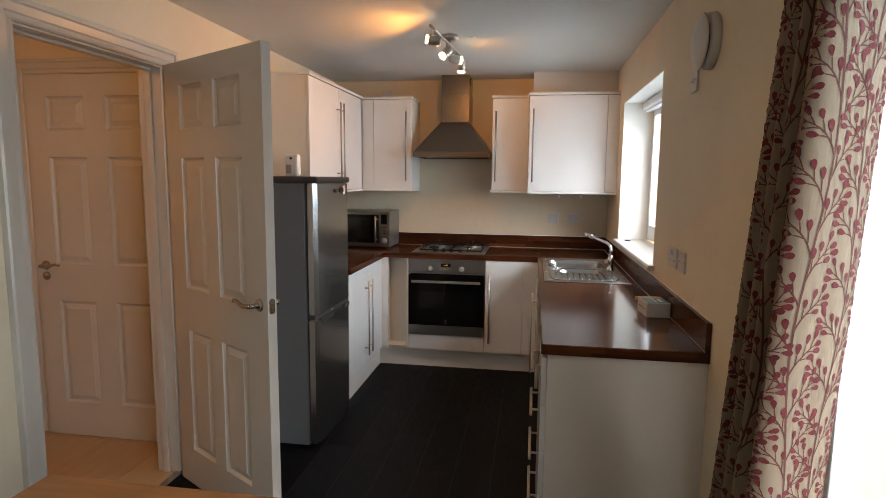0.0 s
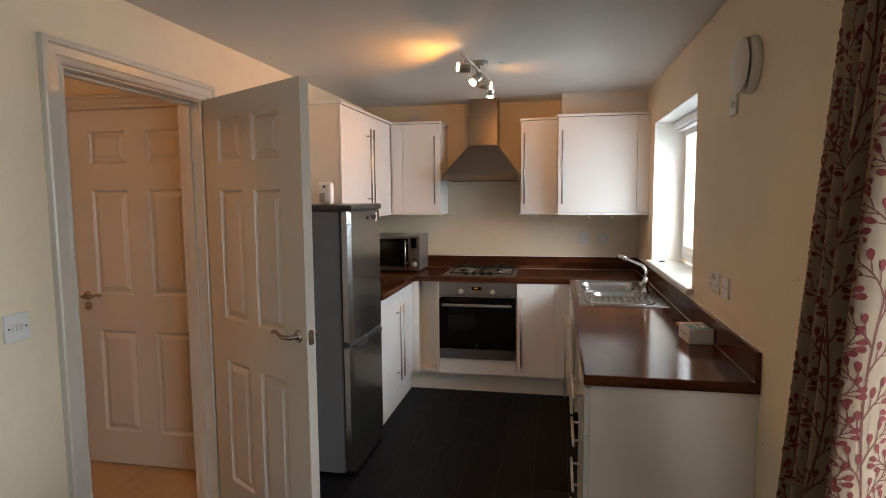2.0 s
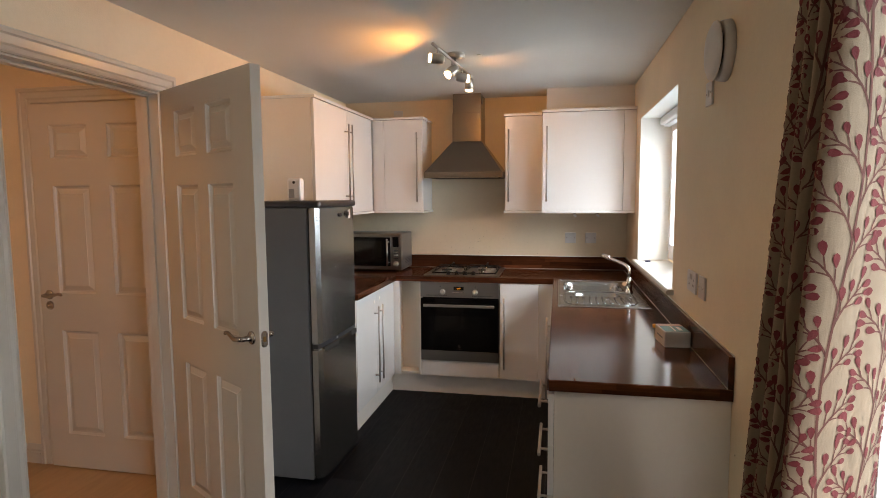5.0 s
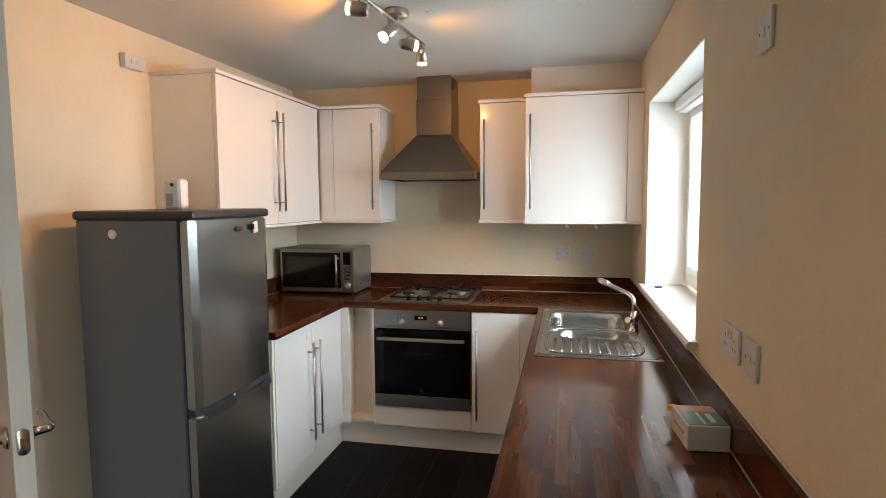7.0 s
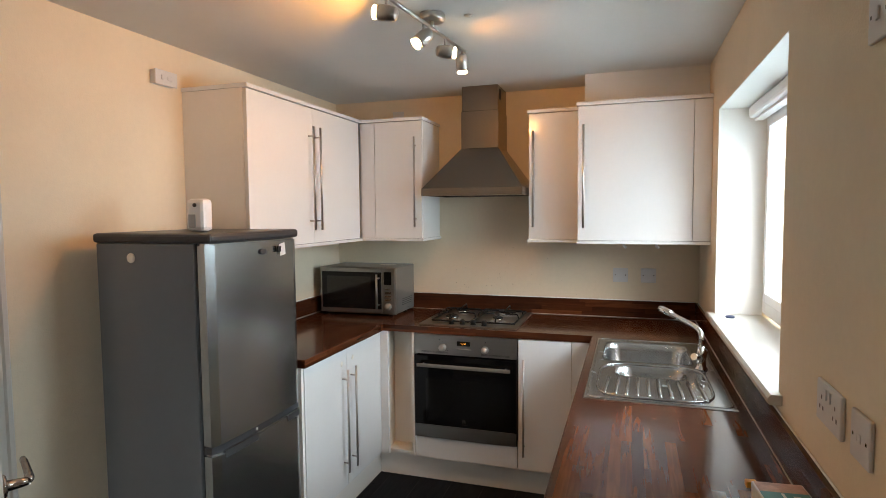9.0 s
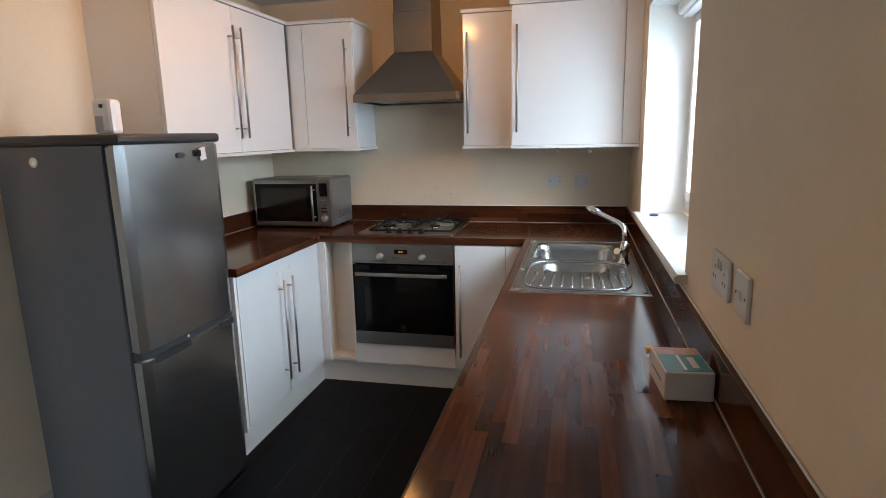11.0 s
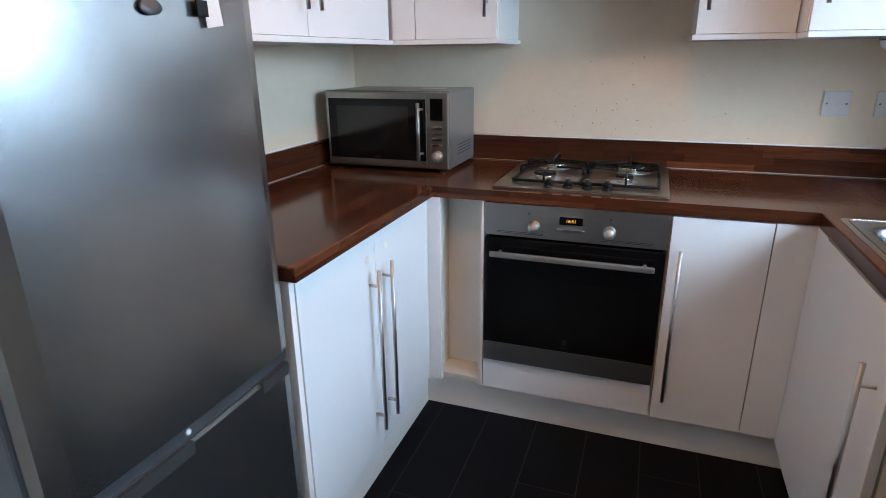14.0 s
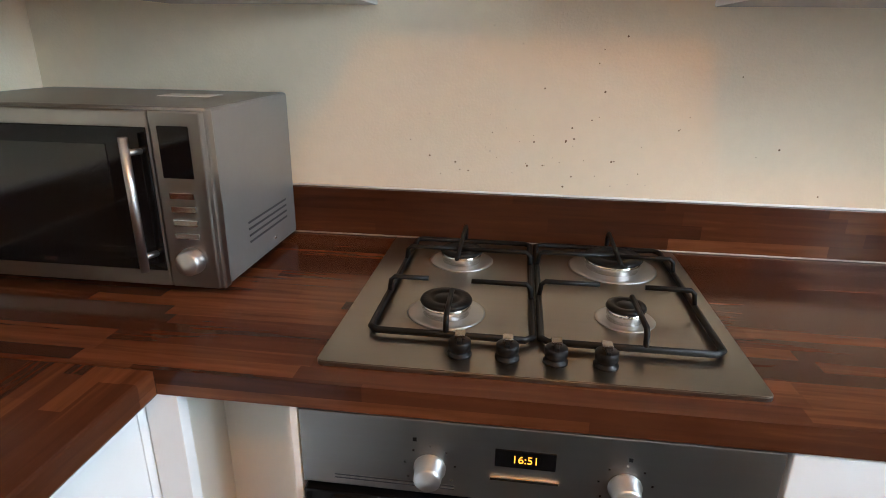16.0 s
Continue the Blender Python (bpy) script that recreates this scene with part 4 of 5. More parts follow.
for z in (MZ0 + 0.062, MZ1 - 0.064):
    sweep(mh, [(MX1 - 0.112, MY0 - 0.026, z), (MX1 - 0.103, MY0 - 0.001, z)], 0.005, 10)
part("handle", mh, M_ALU, md, "satin metal bar handle")
mc = part("control_panel", B(MX1 - 0.0855, MX1 - 0.002, MY0, MY0 + 0.0215, MZ0 + 0.004, MZ1 - 0.003, 0.003), M_MWFRONT, mw, "steel control panel")
part("display", B(MX1 - 0.072, MX1 - 0.022, MY0 - 0.0015, MY0 - 0.0002, MZ1 - 0.105, MZ1 - 0.025, 0.0005), M_BLACKGLASS, mc, "black display")
for k in range(4):
    z = MZ1 - 0.132 - k * 0.022
    part("button", B(MX1 - 0.066, MX1 - 0.024, MY0 - 0.004, MY0 - 0.0002, z - 0.0055, z + 0.0055, 0.0015), M_CHROME, mc)
part("knob", lathe([(0, 0), (0.0225, 0), (0.0225, 0.004), (0.020, 0.018), (0.017, 0.021), (0, 0.021)], aim((MX1 - 0.044, MY0, MZ0 + 0.052), (0, -1, 0)), 24), M_ALU, mc, "satin metal dial")
part("badge", B(MX0 + 0.21, MX0 + 0.235, MY0 - 0.0036, MY0 - 0.0026, MZ0 + 0.038, MZ0 + 0.046), M_NICKEL, md)
for k in range(4):
    z = MZ0 + 0.045 + k * 0.012
    part("vent", B(MX1 - 0.0008, MX1 + 0.0012, 5.63, 5.80, z, z + 0.004, 0.0006), M_DARKPLASTIC, mw)
for fx in (MX0 + 0.05, MX1 - 0.05):
    for fy in (MY0 + 0.06, MY1 - 0.05):
        part("foot", lathe([(0, 0), (0.014, 0), (0.014, 0.0145), (0, 0.0145)], Matrix.Translation((fx, fy, TOP)), 12), M_DARKPLASTIC, mw)
single("paper_label", B(0.40, 0.50, 5.70, 5.75, MZ1 + 0.0003, MZ1 + 0.0012), M_SOCKET, "torn white paper label on the microwave", "label", (0.45, 5.72, MZ1))

# ---- sink and tap ----
sk = thing("sink", (2.05, 4.8, TOP), "one and a half bowl stainless steel sink with ribbed drainer", "sink")
SX0, SX1, SY0, SY1 = 1.814, 2.298, 4.275, 5.236

sm = bmesh.new()
B1 = (1.850, 2.222, 4.802, 5.164)   # main bowl
B2 = (1.907, 2.180, 4.572, 4.734)  # half bowl
xs = sorted({SX0, SX1, B1[0], B1[1], B2[0], B2[1]})
ys = sorted({SY0, SY1, 4.568, B1[2], B1[3], B2[2], B2[3]})
zt = TOP + 0.005
for i in range(len(xs) - 1):
    for k in range(len(ys) - 1):
        a, b, c, d = xs[i], xs[i + 1], ys[k], ys[k + 1]
        if any(h[0] <= a and b <= h[1] and h[2] <= c and d <= h[3] for h in (B1, B2)):
            continue
        sm.faces.new([sm.verts.new(p) for p in ((a, c, zt), (b, c, zt), (b, d, zt), (a, d, zt))])
bmesh.ops.remove_doubles(sm, verts=sm.verts, dist=0.0002)
rim = [e for e in sm.edges if e.is_boundary and all(abs(v.co.x - SX0) < 1e-4 or abs(v.co.x - SX1) < 1e-4 or abs(v.co.y - SY0) < 1e-4 or abs(v.co.y - SY1) < 1e-4 for v in e.verts)]
ex = bmesh.ops.extrude_edge_only(sm, edges=rim)
for v in [g for g in ex["geom"] if isinstance(g, bmesh.types.BMVert)]:
    v.co.z = TOP + 0.0005
    v.co.x += 0.004 * (1 if v.co.x > 2.05 else -1)
    v.co.y += 0.004 * (1 if v.co.y > 4.8 else -1)
bmesh.ops.recalc_face_normals(sm, faces=sm.faces)
part("deck", sm, M_SINK, sk, "satin steel deck")


def bowl(h, depth):
    """A pressed bowl with rounded corners and walls."""
    bm = bmesh.new()
    rings = []
    cx, cy = (h[0] + h[1]) / 2, (h[2] + h[3]) / 2
    hw, hl = (h[1] - h[0]) / 2, (h[3] - h[2]) / 2
    for inset, z, rad in ((-0.004, 0.0002, 0.0), (0.0, 0.0006, 0.06), (0.006, -0.006, 0.06), (0.012, -0.03, 0.06), (0.02, -depth + 0.03, 0.06), (0.035, -depth + 0.006, 0.055), (0.07, -depth, 0.05)):
        ring = []
        for q in range(4):
            sx, sy = ((1, 1), (-1, 1), (-1, -1), (1, -1))[q]
            r = max(rad, 0.001)
            ox, oy = cx + sx * (hw - inset - r), cy + sy * (hl - inset - r)
            for s in range(7):
                an = math.pi / 2 * q + math.pi / 2 * s / 6
                ring.append(bm.verts.new((ox + r * math.cos(an), oy + r * math.sin(an), zt + z)))
        rings.append(ring)
    n = len(rings[0])
    for a, b in zip(rings, rings[1:]):
        for j in range(n):
            f = bm.faces.new((a[j], a[(j + 1) % n], b[(j + 1) % n], b[j]))
            f.smooth = True
    bm.faces.new(rings[-1])
    bmesh.ops.recalc_face_normals(bm, faces=bm.faces)
    return bm


b1 = part("bowl", bowl(B1, 0.15), M_SINK, sk, "deep pressed steel bowl")
b2 = part("bowl", bowl(B2, 0.085), M_SINK, sk, "shallow pressed steel half bowl")
part("waste", lathe([(0, 0), (0.034, 0), (0.034, 0.002), (0.028, 0.003), (0.02, 0.001), (0, 0.001)], Matrix.Translation((2.043, 4.652, zt - 0.0845)), 20), M_CHROME, b2, "chrome waste")
part("plug", lathe([(0, 0), (0.02, 0), (0.021, 0.006), (0, 0.008)], Matrix.Translation((2.043, 4.652, zt - 0.082)), 20), M_BLACK, b2, "black plug")
ring = []
for k in range(48):
    a = 2 * math.pi * k / 48
    ca, sa = math.cos(a), math.sin(a)
    ring.append((2.048 + 0.197 * math.copysign(abs(ca) ** 0.45, ca), 4.530 + 0.224 * math.copysign(abs(sa) ** 0.45, sa), zt + 0.001))
part("swage", S(ring, 0.0055, 8, closed=True), M_SINK, sk, "raised rim round drainer and half bowl")
edge = []
for qx, qy, q in ((2.268, 5.206, 0), (1.844, 5.206, 1), (1.844, 4.305, 2), (2.268, 4.305, 3)):
    edge += [(qx + 0.02 * math.cos(math.pi / 2 * (q + k / 4)), qy + 0.02 * math.sin(math.pi / 2 * (q + k / 4)), zt) for k in range(5)]
part("swage", S(edge, 0.0028, 8, closed=True), M_SINK, sk, "pressed line inside the sink's edge")
for k in range(10):
    x = 1.890 + k * 0.0352
    part("drainer_rib", S([(x, 4.545, zt - 0.002), (x, 4.535, zt + 0.0025), (x + (x - 2.048) * 0.06, 4.335, zt + 0.0025), (x + (x - 2.048) * 0.06, 4.325, zt - 0.002)], 0.0062, 8), M_SINK, sk)

tp = thing("mixer_tap", (2.24, 4.755, TOP), "chrome swivel mixer tap with angled spout on the sink", "tap")
part("base", lathe([(0, 0), (0.026, 0), (0.026, 0.005), (0.019, 0.012), (0.018, 0.045), (0.021, 0.05), (0.021, 0.07), (0.016, 0.08), (0.0125, 0.095), (0, 0.095)], Matrix.Translation((2.24, 4.755, TOP + 0.0055)), 24), M_CHROME, tp)
part("spout", S([(2.24, 4.755, 1.0), (2.24, 4.755, 1.055), (2.236, 4.762, 1.072), (2.226, 4.776, 1.084), (2.212, 4.795, 1.092), (2.135, 4.905, 1.116), (2.13, 4.913, 1.117)], 0.0105, 14), M_CHROME, tp, "chrome angled spout")
part("spray_head", S([(2.136, 4.904, 1.117), (2.1, 4.957, 1.128), (2.094, 4.966, 1.127)], 0.0145, 14), M_CHROME, tp)
for sx, sy in ((-0.022, -0.026), (0.012, 0.032)):
    part("tap_handle", S([(2.24, 4.755, 0.972), (2.24 + sx, 4.755 + sy, 0.975), (2.24 + sx * 1.4, 4.755 + sy * 1.5, 0.981)], 0.011, 12, radii=[0.010, 0.011, 0.014]), M_CHROME, tp)
part("cold_cap", lathe([(0, 0), (0.012, 0), (0.011, 0.006), (0, 0.007)], aim((2.257, 4.803, 0.985), (0.3, 0.8, 0.3)), 14), M_DARKPLASTIC, tp, "dark cap on the lever")

# ---- spotlight bar ----
sp = thing("spotlight_bar", (1.232, 4.38, ZC), "brushed steel ceiling spotlight bar with four lit spots", "ceiling light")
part("ceiling_plate", lathe([(0, 0), (0.048, 0), (0.05, -0.004), (0.05, -0.022), (0.046, -0.027), (0, -0.028)][::-1], Matrix.Translation((1.232, 4.385, ZC - 0.0005)), 28), M_STEEL, sp)
ax, ay, bx, by, zb = 1.198, 3.93, 1.265, 4.72, 2.262
part("bar", S([(ax, ay, zb), (bx, by, zb)], 0.0075, 12), M_STEEL, sp)
part("stem", S([(1.232, 4.385, zb), (1.232, 4.385, ZC - 0.02)], 0.008, 10), M_STEEL, sp)
for s, wayv in ((0.10, (-1.0, -0.12, 0.16)), (0.46, (-0.62, -0.42, -0.66)), (0.72, (0.85, 0.5, -0.05)), (0.96, (-0.08, 0.42, -0.9))):
    p = Vector((ax + s * (bx - ax), ay + s * (by - ay), zb))
    wv = Vector(wayv).normalized()
    c = p + Vector((0, 0, -0.055))
    h = part("spot_head", lathe([(0, -0.036), (0.016, -0.036), (0.022, -0.03), (0.026, -0.012), (0.027, 0.022), (0.025, 0.028), (0.0235, 0.024), (0, 0.022)], aim(c, wv), 22), M_STEEL, sp, "brushed steel spot head")
    part("arm", S([p, c], 0.005, 8), M_STEEL, sp)
    part("bulb", lathe([(0.012, 0.0225), (0.017, 0.028), (0.0225, 0.037), (0.0235, 0.042), (0.021, 0.044), (0.014, 0.041), (0, 0.040)], aim(c, wv), 22), M_BULB, h, "lit halogen bulb")
    l = lamp("spot_beam", "SPOT", SPOT_W * {0.10: 0.4, 0.46: 1.15, 0.72: 0.2}.get(s, 0.7), WARM, look(c + wv * 0.053, c + wv * 1.0))
    l.data.spot_size, l.data.spot_blend, l.data.shadow_soft_size = radians({0.10: 108, 0.72: 150}.get(s, 176)), 0.3 if s in (0.46, 0.96) else 1.0, 0.014
single("ceiling_stain", lathe([(0, 0), (0.018, 0), (0.012, 0.0008), (0, 0.0008)], Matrix.Translation((1.36, 4.44, ZC - 0.0009)), 10), M_CARCASS, "small filled patch on the ceiling beside the light", "patch", (1.36, 4.44, ZC))

# ---- wall plates ----


def plate(name, at, normal, w, h, label, category, details=(), group="wall plates"):
    """A bevelled wall plate; details: (kind, u, v) in plate axes."""
    n = Vector(normal)
    side = Vector((0, 0, 1)).cross(n)
    ob = thing(name, at, label, category, group)
    m = Matrix((side, Vector((0, 0, 1)), n)).transposed().to_4x4()
    m.translation = Vector(at)

    def put(nm, u0, u1, v0, v1, d0, d1, mt, bev=0.001, lab=""):
        b = B(u0, u1, v0, v1, d0, d1, bev)
        bmesh.ops.transform(b, matrix=m, verts=b.verts)
        return part(nm, b, mt, ob, lab)
    if details and details[0][0] == "box":
        put("surface_box", -w / 2 + 0.002, w / 2 - 0.002, -h / 2 + 0.002, h / 2 - 0.002, 0.0005, 0.025, M_SOCKET, 0.003)
        m.translation = Vector(at) + n * 0.0245
    put("faceplate", -w / 2, w / 2, -h / 2, h / 2, 0.0005, 0.009, M_SOCKET, 0.003)
    for kind, u, v in details:
        if kind == "rocker":
            put("rocker", u - 0.006, u + 0.006, v - 0.011, v + 0.011, 0.0085, 0.0125, M_SOCKET, 0.0015, "white rocker switch")
        elif kind == "screw":
            put("screw", u - 0.003, u + 0.003, v - 0.003, v + 0.003, 0.0085, 0.0098, M_NICKEL, 0.001)
        elif kind == "pin":
            put("socket_hole", u - 0.003, u + 0.003, v - 0.004, v + 0.004, 0.0085, 0.0094, M_PINHOLE, 0.0)
        elif kind == "flex":
            put("flex_outlet", u - 0.008, u + 0.008, v - 0.008, v + 0.008, 0.0085, 0.0105, M_SOCKET, 0.002)
        elif kind == "fuse":
            put("fuse_holder", u - 0.011, u + 0.011, v - 0.009, v + 0.009, 0.0085, 0.0115, M_SOCKET, 0.002)
    return ob


SC = (("screw", -0.03, 0.0), ("screw", 0.03, 0.0))
plate("light_switch", (0.0, 2.460, 1.140), (1, 0, 0), 0.088, 0.088, "white three-gang light switch beside the doorway", "light switch", SC + (("rocker", -0.014, 0), ("rocker", 0.0, 0), ("rocker", 0.014, 0)))
plate("fused_spur", (1.91, YB, 1.174), (0, -1, 0), 0.086, 0.086, "white fused spur plate above the worktop", "socket", SC + (("flex", 0.005, 0),))
plate("blank_plate", (2.07, YB, 1.174), (0, -1, 0), 0.086, 0.086, "white blank plate above the worktop", "wall plate", SC)
plate("double_socket", (XR, 3.570, 1.168), (-1, 0, 0), 0.146, 0.086, "white double socket above the upstand", "socket", (("rocker", -0.012, 0.022), ("rocker", 0.012, 0.022), ("pin", -0.04, 0.01), ("pin", 0.04, 0.01), ("pin", -0.05, -0.012), ("pin", -0.03, -0.012), ("pin", 0.03, -0.012), ("pin", 0.05, -0.012)))
plate("outlet_plate", (XR, 3.404, 1.168), (-1, 0, 0), 0.086, 0.086, "white flex outlet plate above the upstand", "wall plate", SC + (("flex", 0.0, 0.0),))
plate("fan_switch", (XR, 3.393, 1.885), (-1, 0, 0), 0.086, 0.086, "white isolator switch below the extractor fan", "wall switch", SC + (("rocker", 0, 0),))
plate("fused_spur", (0.0, 4.31, 2.157), (1, 0, 0), 0.125, 0.064, "white fused spur in a surface box above the fridge", "socket", (("box", 0, 0), ("fuse", 0.015, 0.0), ("rocker", -0.025, 0)))
plate("blank_plate", (0.47, YB, 2.215), (0, -1, 0), 0.08, 0.05, "painted-over plate above the corner cabinet", "wall plate", ())
al = thing("extractor_fan", (XR, 3.195, 1.99), "round white wall vent cover near the curtain", "vent")
FAN = (XR - 0.0005, 3.195, 1.99)
part("base_ring", lathe([(0, 0), (0.098, 0), (0.099, 0.004), (0.096, 0.026), (0.090, 0.031), (0, 0.031)], aim(FAN, (-1, 0, 0)), 40), M_SOCKET, al)
part("neck", lathe([(0, 0), (0.074, 0), (0.074, 0.0095), (0, 0.0095)], aim((XR - 0.031, *FAN[1:]), (-1, 0, 0)), 28), M_DARKPLASTIC, al)
part("cover", lathe([(0, 0), (0.093, 0), (0.096, 0.003), (0.094, 0.008), (0.075, 0.017), (0.045, 0.023), (0, 0.025)], aim((XR - 0.040, *FAN[1:]), (-1, 0, 0)), 40), M_SOCKET, al, "domed white cover")

# ---- small things ----
wb = thing("wipes_box", (2.271, 3.545, TOP), "white cardboard box with teal printed lid on the worktop", "box")
rot = Matrix.Translation((2.271, 3.545, TOP)) @ Matrix.Rotation(radians(5), 4, "Z")


def local(bm, m):
    bmesh.ops.transform(bm, matrix=m, verts=bm.verts)
    return bm


part("carton", local(B(-0.050, 0.050, -0.073, 0.073, 0.0005, 0.064, 0.003), rot), M_SOCKET, wb, "white card carton")
part("lid_print", local(B(-0.046, 0.046, -0.067, 0.025, 0.0642, 0.0652), rot), mat("teal_print", (0.03, 0.20, 0.22), 0.4, var=0.25, scale=25), wb, "teal printed lid")
part("lid_print", local(B(-0.046, 0.046, 0.0255, 0.068, 0.0642, 0.0652), rot), mat("beige_print", (0.42, 0.25, 0.17), 0.4, var=0.5, scale=30), wb, "beige printed picture")
part("text_bar", local(B(-0.008, -0.002, -0.06, 0.02, 0.0653, 0.0658), rot), M_SOCKET, wb)
part("text_bar", local(B(0.012, 0.026, -0.05, 0.01, 0.0653, 0.0658), rot), M_SOCKET, wb)
part("text_bar", local(B(-0.0508, -0.0502, -0.045, 0.045, 0.03, 0.036), rot), mat("print_grey", (0.2, 0.25, 0.27), 0.5), wb)
part("tab", local(B(-0.058, -0.035, 0.0735, 0.092, 0.045, 0.06, 0.003), rot), mat("orange_plastic", (0.6, 0.28, 0.02), 0.4), wb, "orange plastic tab")
fz2 = thing("air_freshener", (0.39, 4.07, 1.5), "white upright air freshener dispenser standing on the fridge", "air freshener")
part("body", B(0.345, 0.43, 4.045, 4.10, 1.5005, 1.625, 0.016), M_PLASTIC, fz2, "white plastic case")
part("front", B(0.36, 0.392, 4.0415, 4.0452, 1.515, 1.565, 0.0015), mat("grey_print", (0.4, 0.4, 0.42), 0.4), fz2, "grey printed front")
part("nozzle", lathe([(0, 0), (0.008, 0), (0.007, 0.004), (0, 0.004)], aim((0.39, 4.0448, 1.60), (0, -1, 0)), 14), M_DARKPLASTIC, fz2)
single("fridge_magnet", lathe([(0, 0), (0.017, 0), (0.018, 0.003), (0.015, 0.006), (0, 0.007)], aim((0.272, F0 - 0.0002, 1.412), (0, -1, 0)), 20), M_CARCASS, "round cream magnet on the fridge side", "magnet", (0.272, F0, 1.412))
single("fridge_badge", lathe([(0, 0), (0.02, 0), (0.02, 0.002), (0.017, 0.003), (0, 0.003)], aim((0.6168, 4.145, 1.42), (1, -0.03, 0)) @ Matrix.Diagonal((1, 0.55, 1, 1)), 20), M_DARKPLASTIC, "small oval dark badge on the fridge door", "badge", (0.616, 4.145, 1.42))
single("paper_note", local(B(-0.02, 0.02, -0.024, 0.024, -0.0004, 0.0004), aim((0.6205, 4.268, 1.422), (1, 0.03, 0)) @ Matrix.Rotation(radians(8), 4, "Z")), M_SOCKET, "small white paper note on the fridge door", "note", (0.620, 4.268, 1.422))
single("note_clip", local(B(-0.012, 0.012, -0.012, 0.012, 0.0006, 0.0046, 0.001), aim((0.6205, 4.242, 1.424), (1, 0.03, 0))), M_BLACK, "small black magnet beside the note", "magnet", (0.620, 4.242, 1.424))
single("sill_object", lathe([(0, 0), (0.018, 0), (0.021, 0.005), (0.016, 0.009), (0.008, 0.006), (0, 0.006)], Matrix.Translation((2.40, 5.13, 1.0725)), 20), mat("navy_plastic", (0.02, 0.03, 0.08), 0.3), "small dark blue plug on the window sill", "plug", (2.40, 5.13, 1.072))
bl = thing("roller_blind", (2.5, 4.62, 2.0), "white roller blind rolled up at the window head", "blind")
part("headrail", B(2.468, 2.5485, WIN[0] + 0.02, WIN[1] - 0.03, 1.978, WIN[3] - 0.0045, 0.012), M_UPVC, bl)
part("bottom_bar", B(2.49, 2.53, WIN[0] + 0.03, WIN[1] - 0.04, 1.966, 1.9775, 0.003), M_UPVC, bl)

for px in (1.93, 2.10):
    st = thing("pipe_stub", (px, 5.62, 1.36), "short white pipe end hanging under the boiler cabinet", "pipe", "pipe stubs")
    part("pipe", S([(px, 5.62, 1.3875), (px, 5.618, 1.368), (px + 0.012, 5.61, 1.358)], 0.008, 10), M_PLASTIC, st)
    part("nut", lathe([(0, 0), (0.012, 0), (0.012, 0.008), (0, 0.008)], Matrix.Translation((px, 5.62, 1.3795)), 6), M_NICKEL, st)
rng = random.Random(11)
spk = bmesh.new()
for k in range(60):
    sx, sz, r = rng.gauss(1.12, 0.16), 1.035 + abs(rng.gauss(0, 0.13)), 0.0008 + 0.0016 * rng.random() ** 2
    lathe([(0, 0), (r, 0), (r * 0.7, 0.0006), (0, 0.0006)], aim((sx, YB - 0.0001, sz), (0, -1, 0)), 6, spk)
single("grease_specks", spk, mat("brown_specks", (0.16, 0.09, 0.04), 0.6), "tiny brown grease specks on the wall behind the hob", "stain", kind="stuff")
for sy, sz in ((2.73, 1.30), (2.70, 1.23), (2.95, 0.72), (2.62, 1.52)):
    single("wall_scuff", lathe([(0, 0), (0.004, 0), (0.003, 0.0005), (0, 0.0005)], aim((XR - 0.0001, sy, sz), (-1, 0, 0)), 8), mat("scuff", (0.3, 0.22, 0.15), 0.7), "small brown scuff mark on the wall", "stain", (XR, sy, sz), group="wall scuffs")

# ---- dining end: table, pendant, curtain ----
tb = thing("dining_table", (0.9, 1.6, 0), "orange-brown wooden dining table at the dining end", "table")
TX0, TX1, TY0, TY1 = 0.552, 1.28, 0.95, 2.162
part("tabletop", B(TX0, TX1, TY0, TY1, 0.72, 0.75, 0.004), M_TABLE, tb)
part("apron", B(TX0 + 0.06, TX1 - 0.06, TY0 + 0.06, TY1 - 0.06, 0.63, 0.7195), M_TABLE, tb)
for lx in (TX0 + 0.06, TX1 - 0.12):
    for ly in (TY0 + 0.06, TY1 - 0.12):
        part("leg", B(lx, lx + 0.06, ly, ly + 0.06, 0.0, 0.6295, 0.004), M_TABLE, tb)

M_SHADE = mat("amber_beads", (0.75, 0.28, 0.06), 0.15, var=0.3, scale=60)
M_SHADE.node_tree.nodes["Principled BSDF"].inputs["Transmission Weight"].default_value = 0.55
pn = thing("pendant_lamp", (0.94, 1.93, ZC), "amber beaded drum pendant lamp above the table", "pendant lamp")
PX, PY, PR, PZ0, PZ1 = 0.94, 1.93, 0.185, 2.025, 2.20
part("rose", lathe([(0, 0), (0.04, 0), (0.036, 0.02), (0, 0.022)], Matrix.Translation((PX, PY, ZC - 0.0225)), 20), M_SOCKET, pn)
part("cord", S([(PX, PY, ZC - 0.02), (PX, PY, 2.16)], 0.003, 6), M_SOCKET, pn)
part("bulb", lathe([(0, 0), (0.02, 0.006), (0.03, 0.03), (0.02, 0.06), (0.013, 0.08), (0.013, 0.1), (0, 0.1)], Matrix.Translation((PX, PY, 2.07)), 16), M_BULB, pn, "lit bulb")
for z in (PZ0 + 0.004, PZ1):
    part("ring", S([(PX + PR * math.cos(a), PY + PR * math.sin(a), z) for a in [2 * math.pi * i / 40 for i in range(40)]], 0.003, 6, closed=True), M_NICKEL, pn)
sh = bmesh.new()
nb, nz = 90, 14
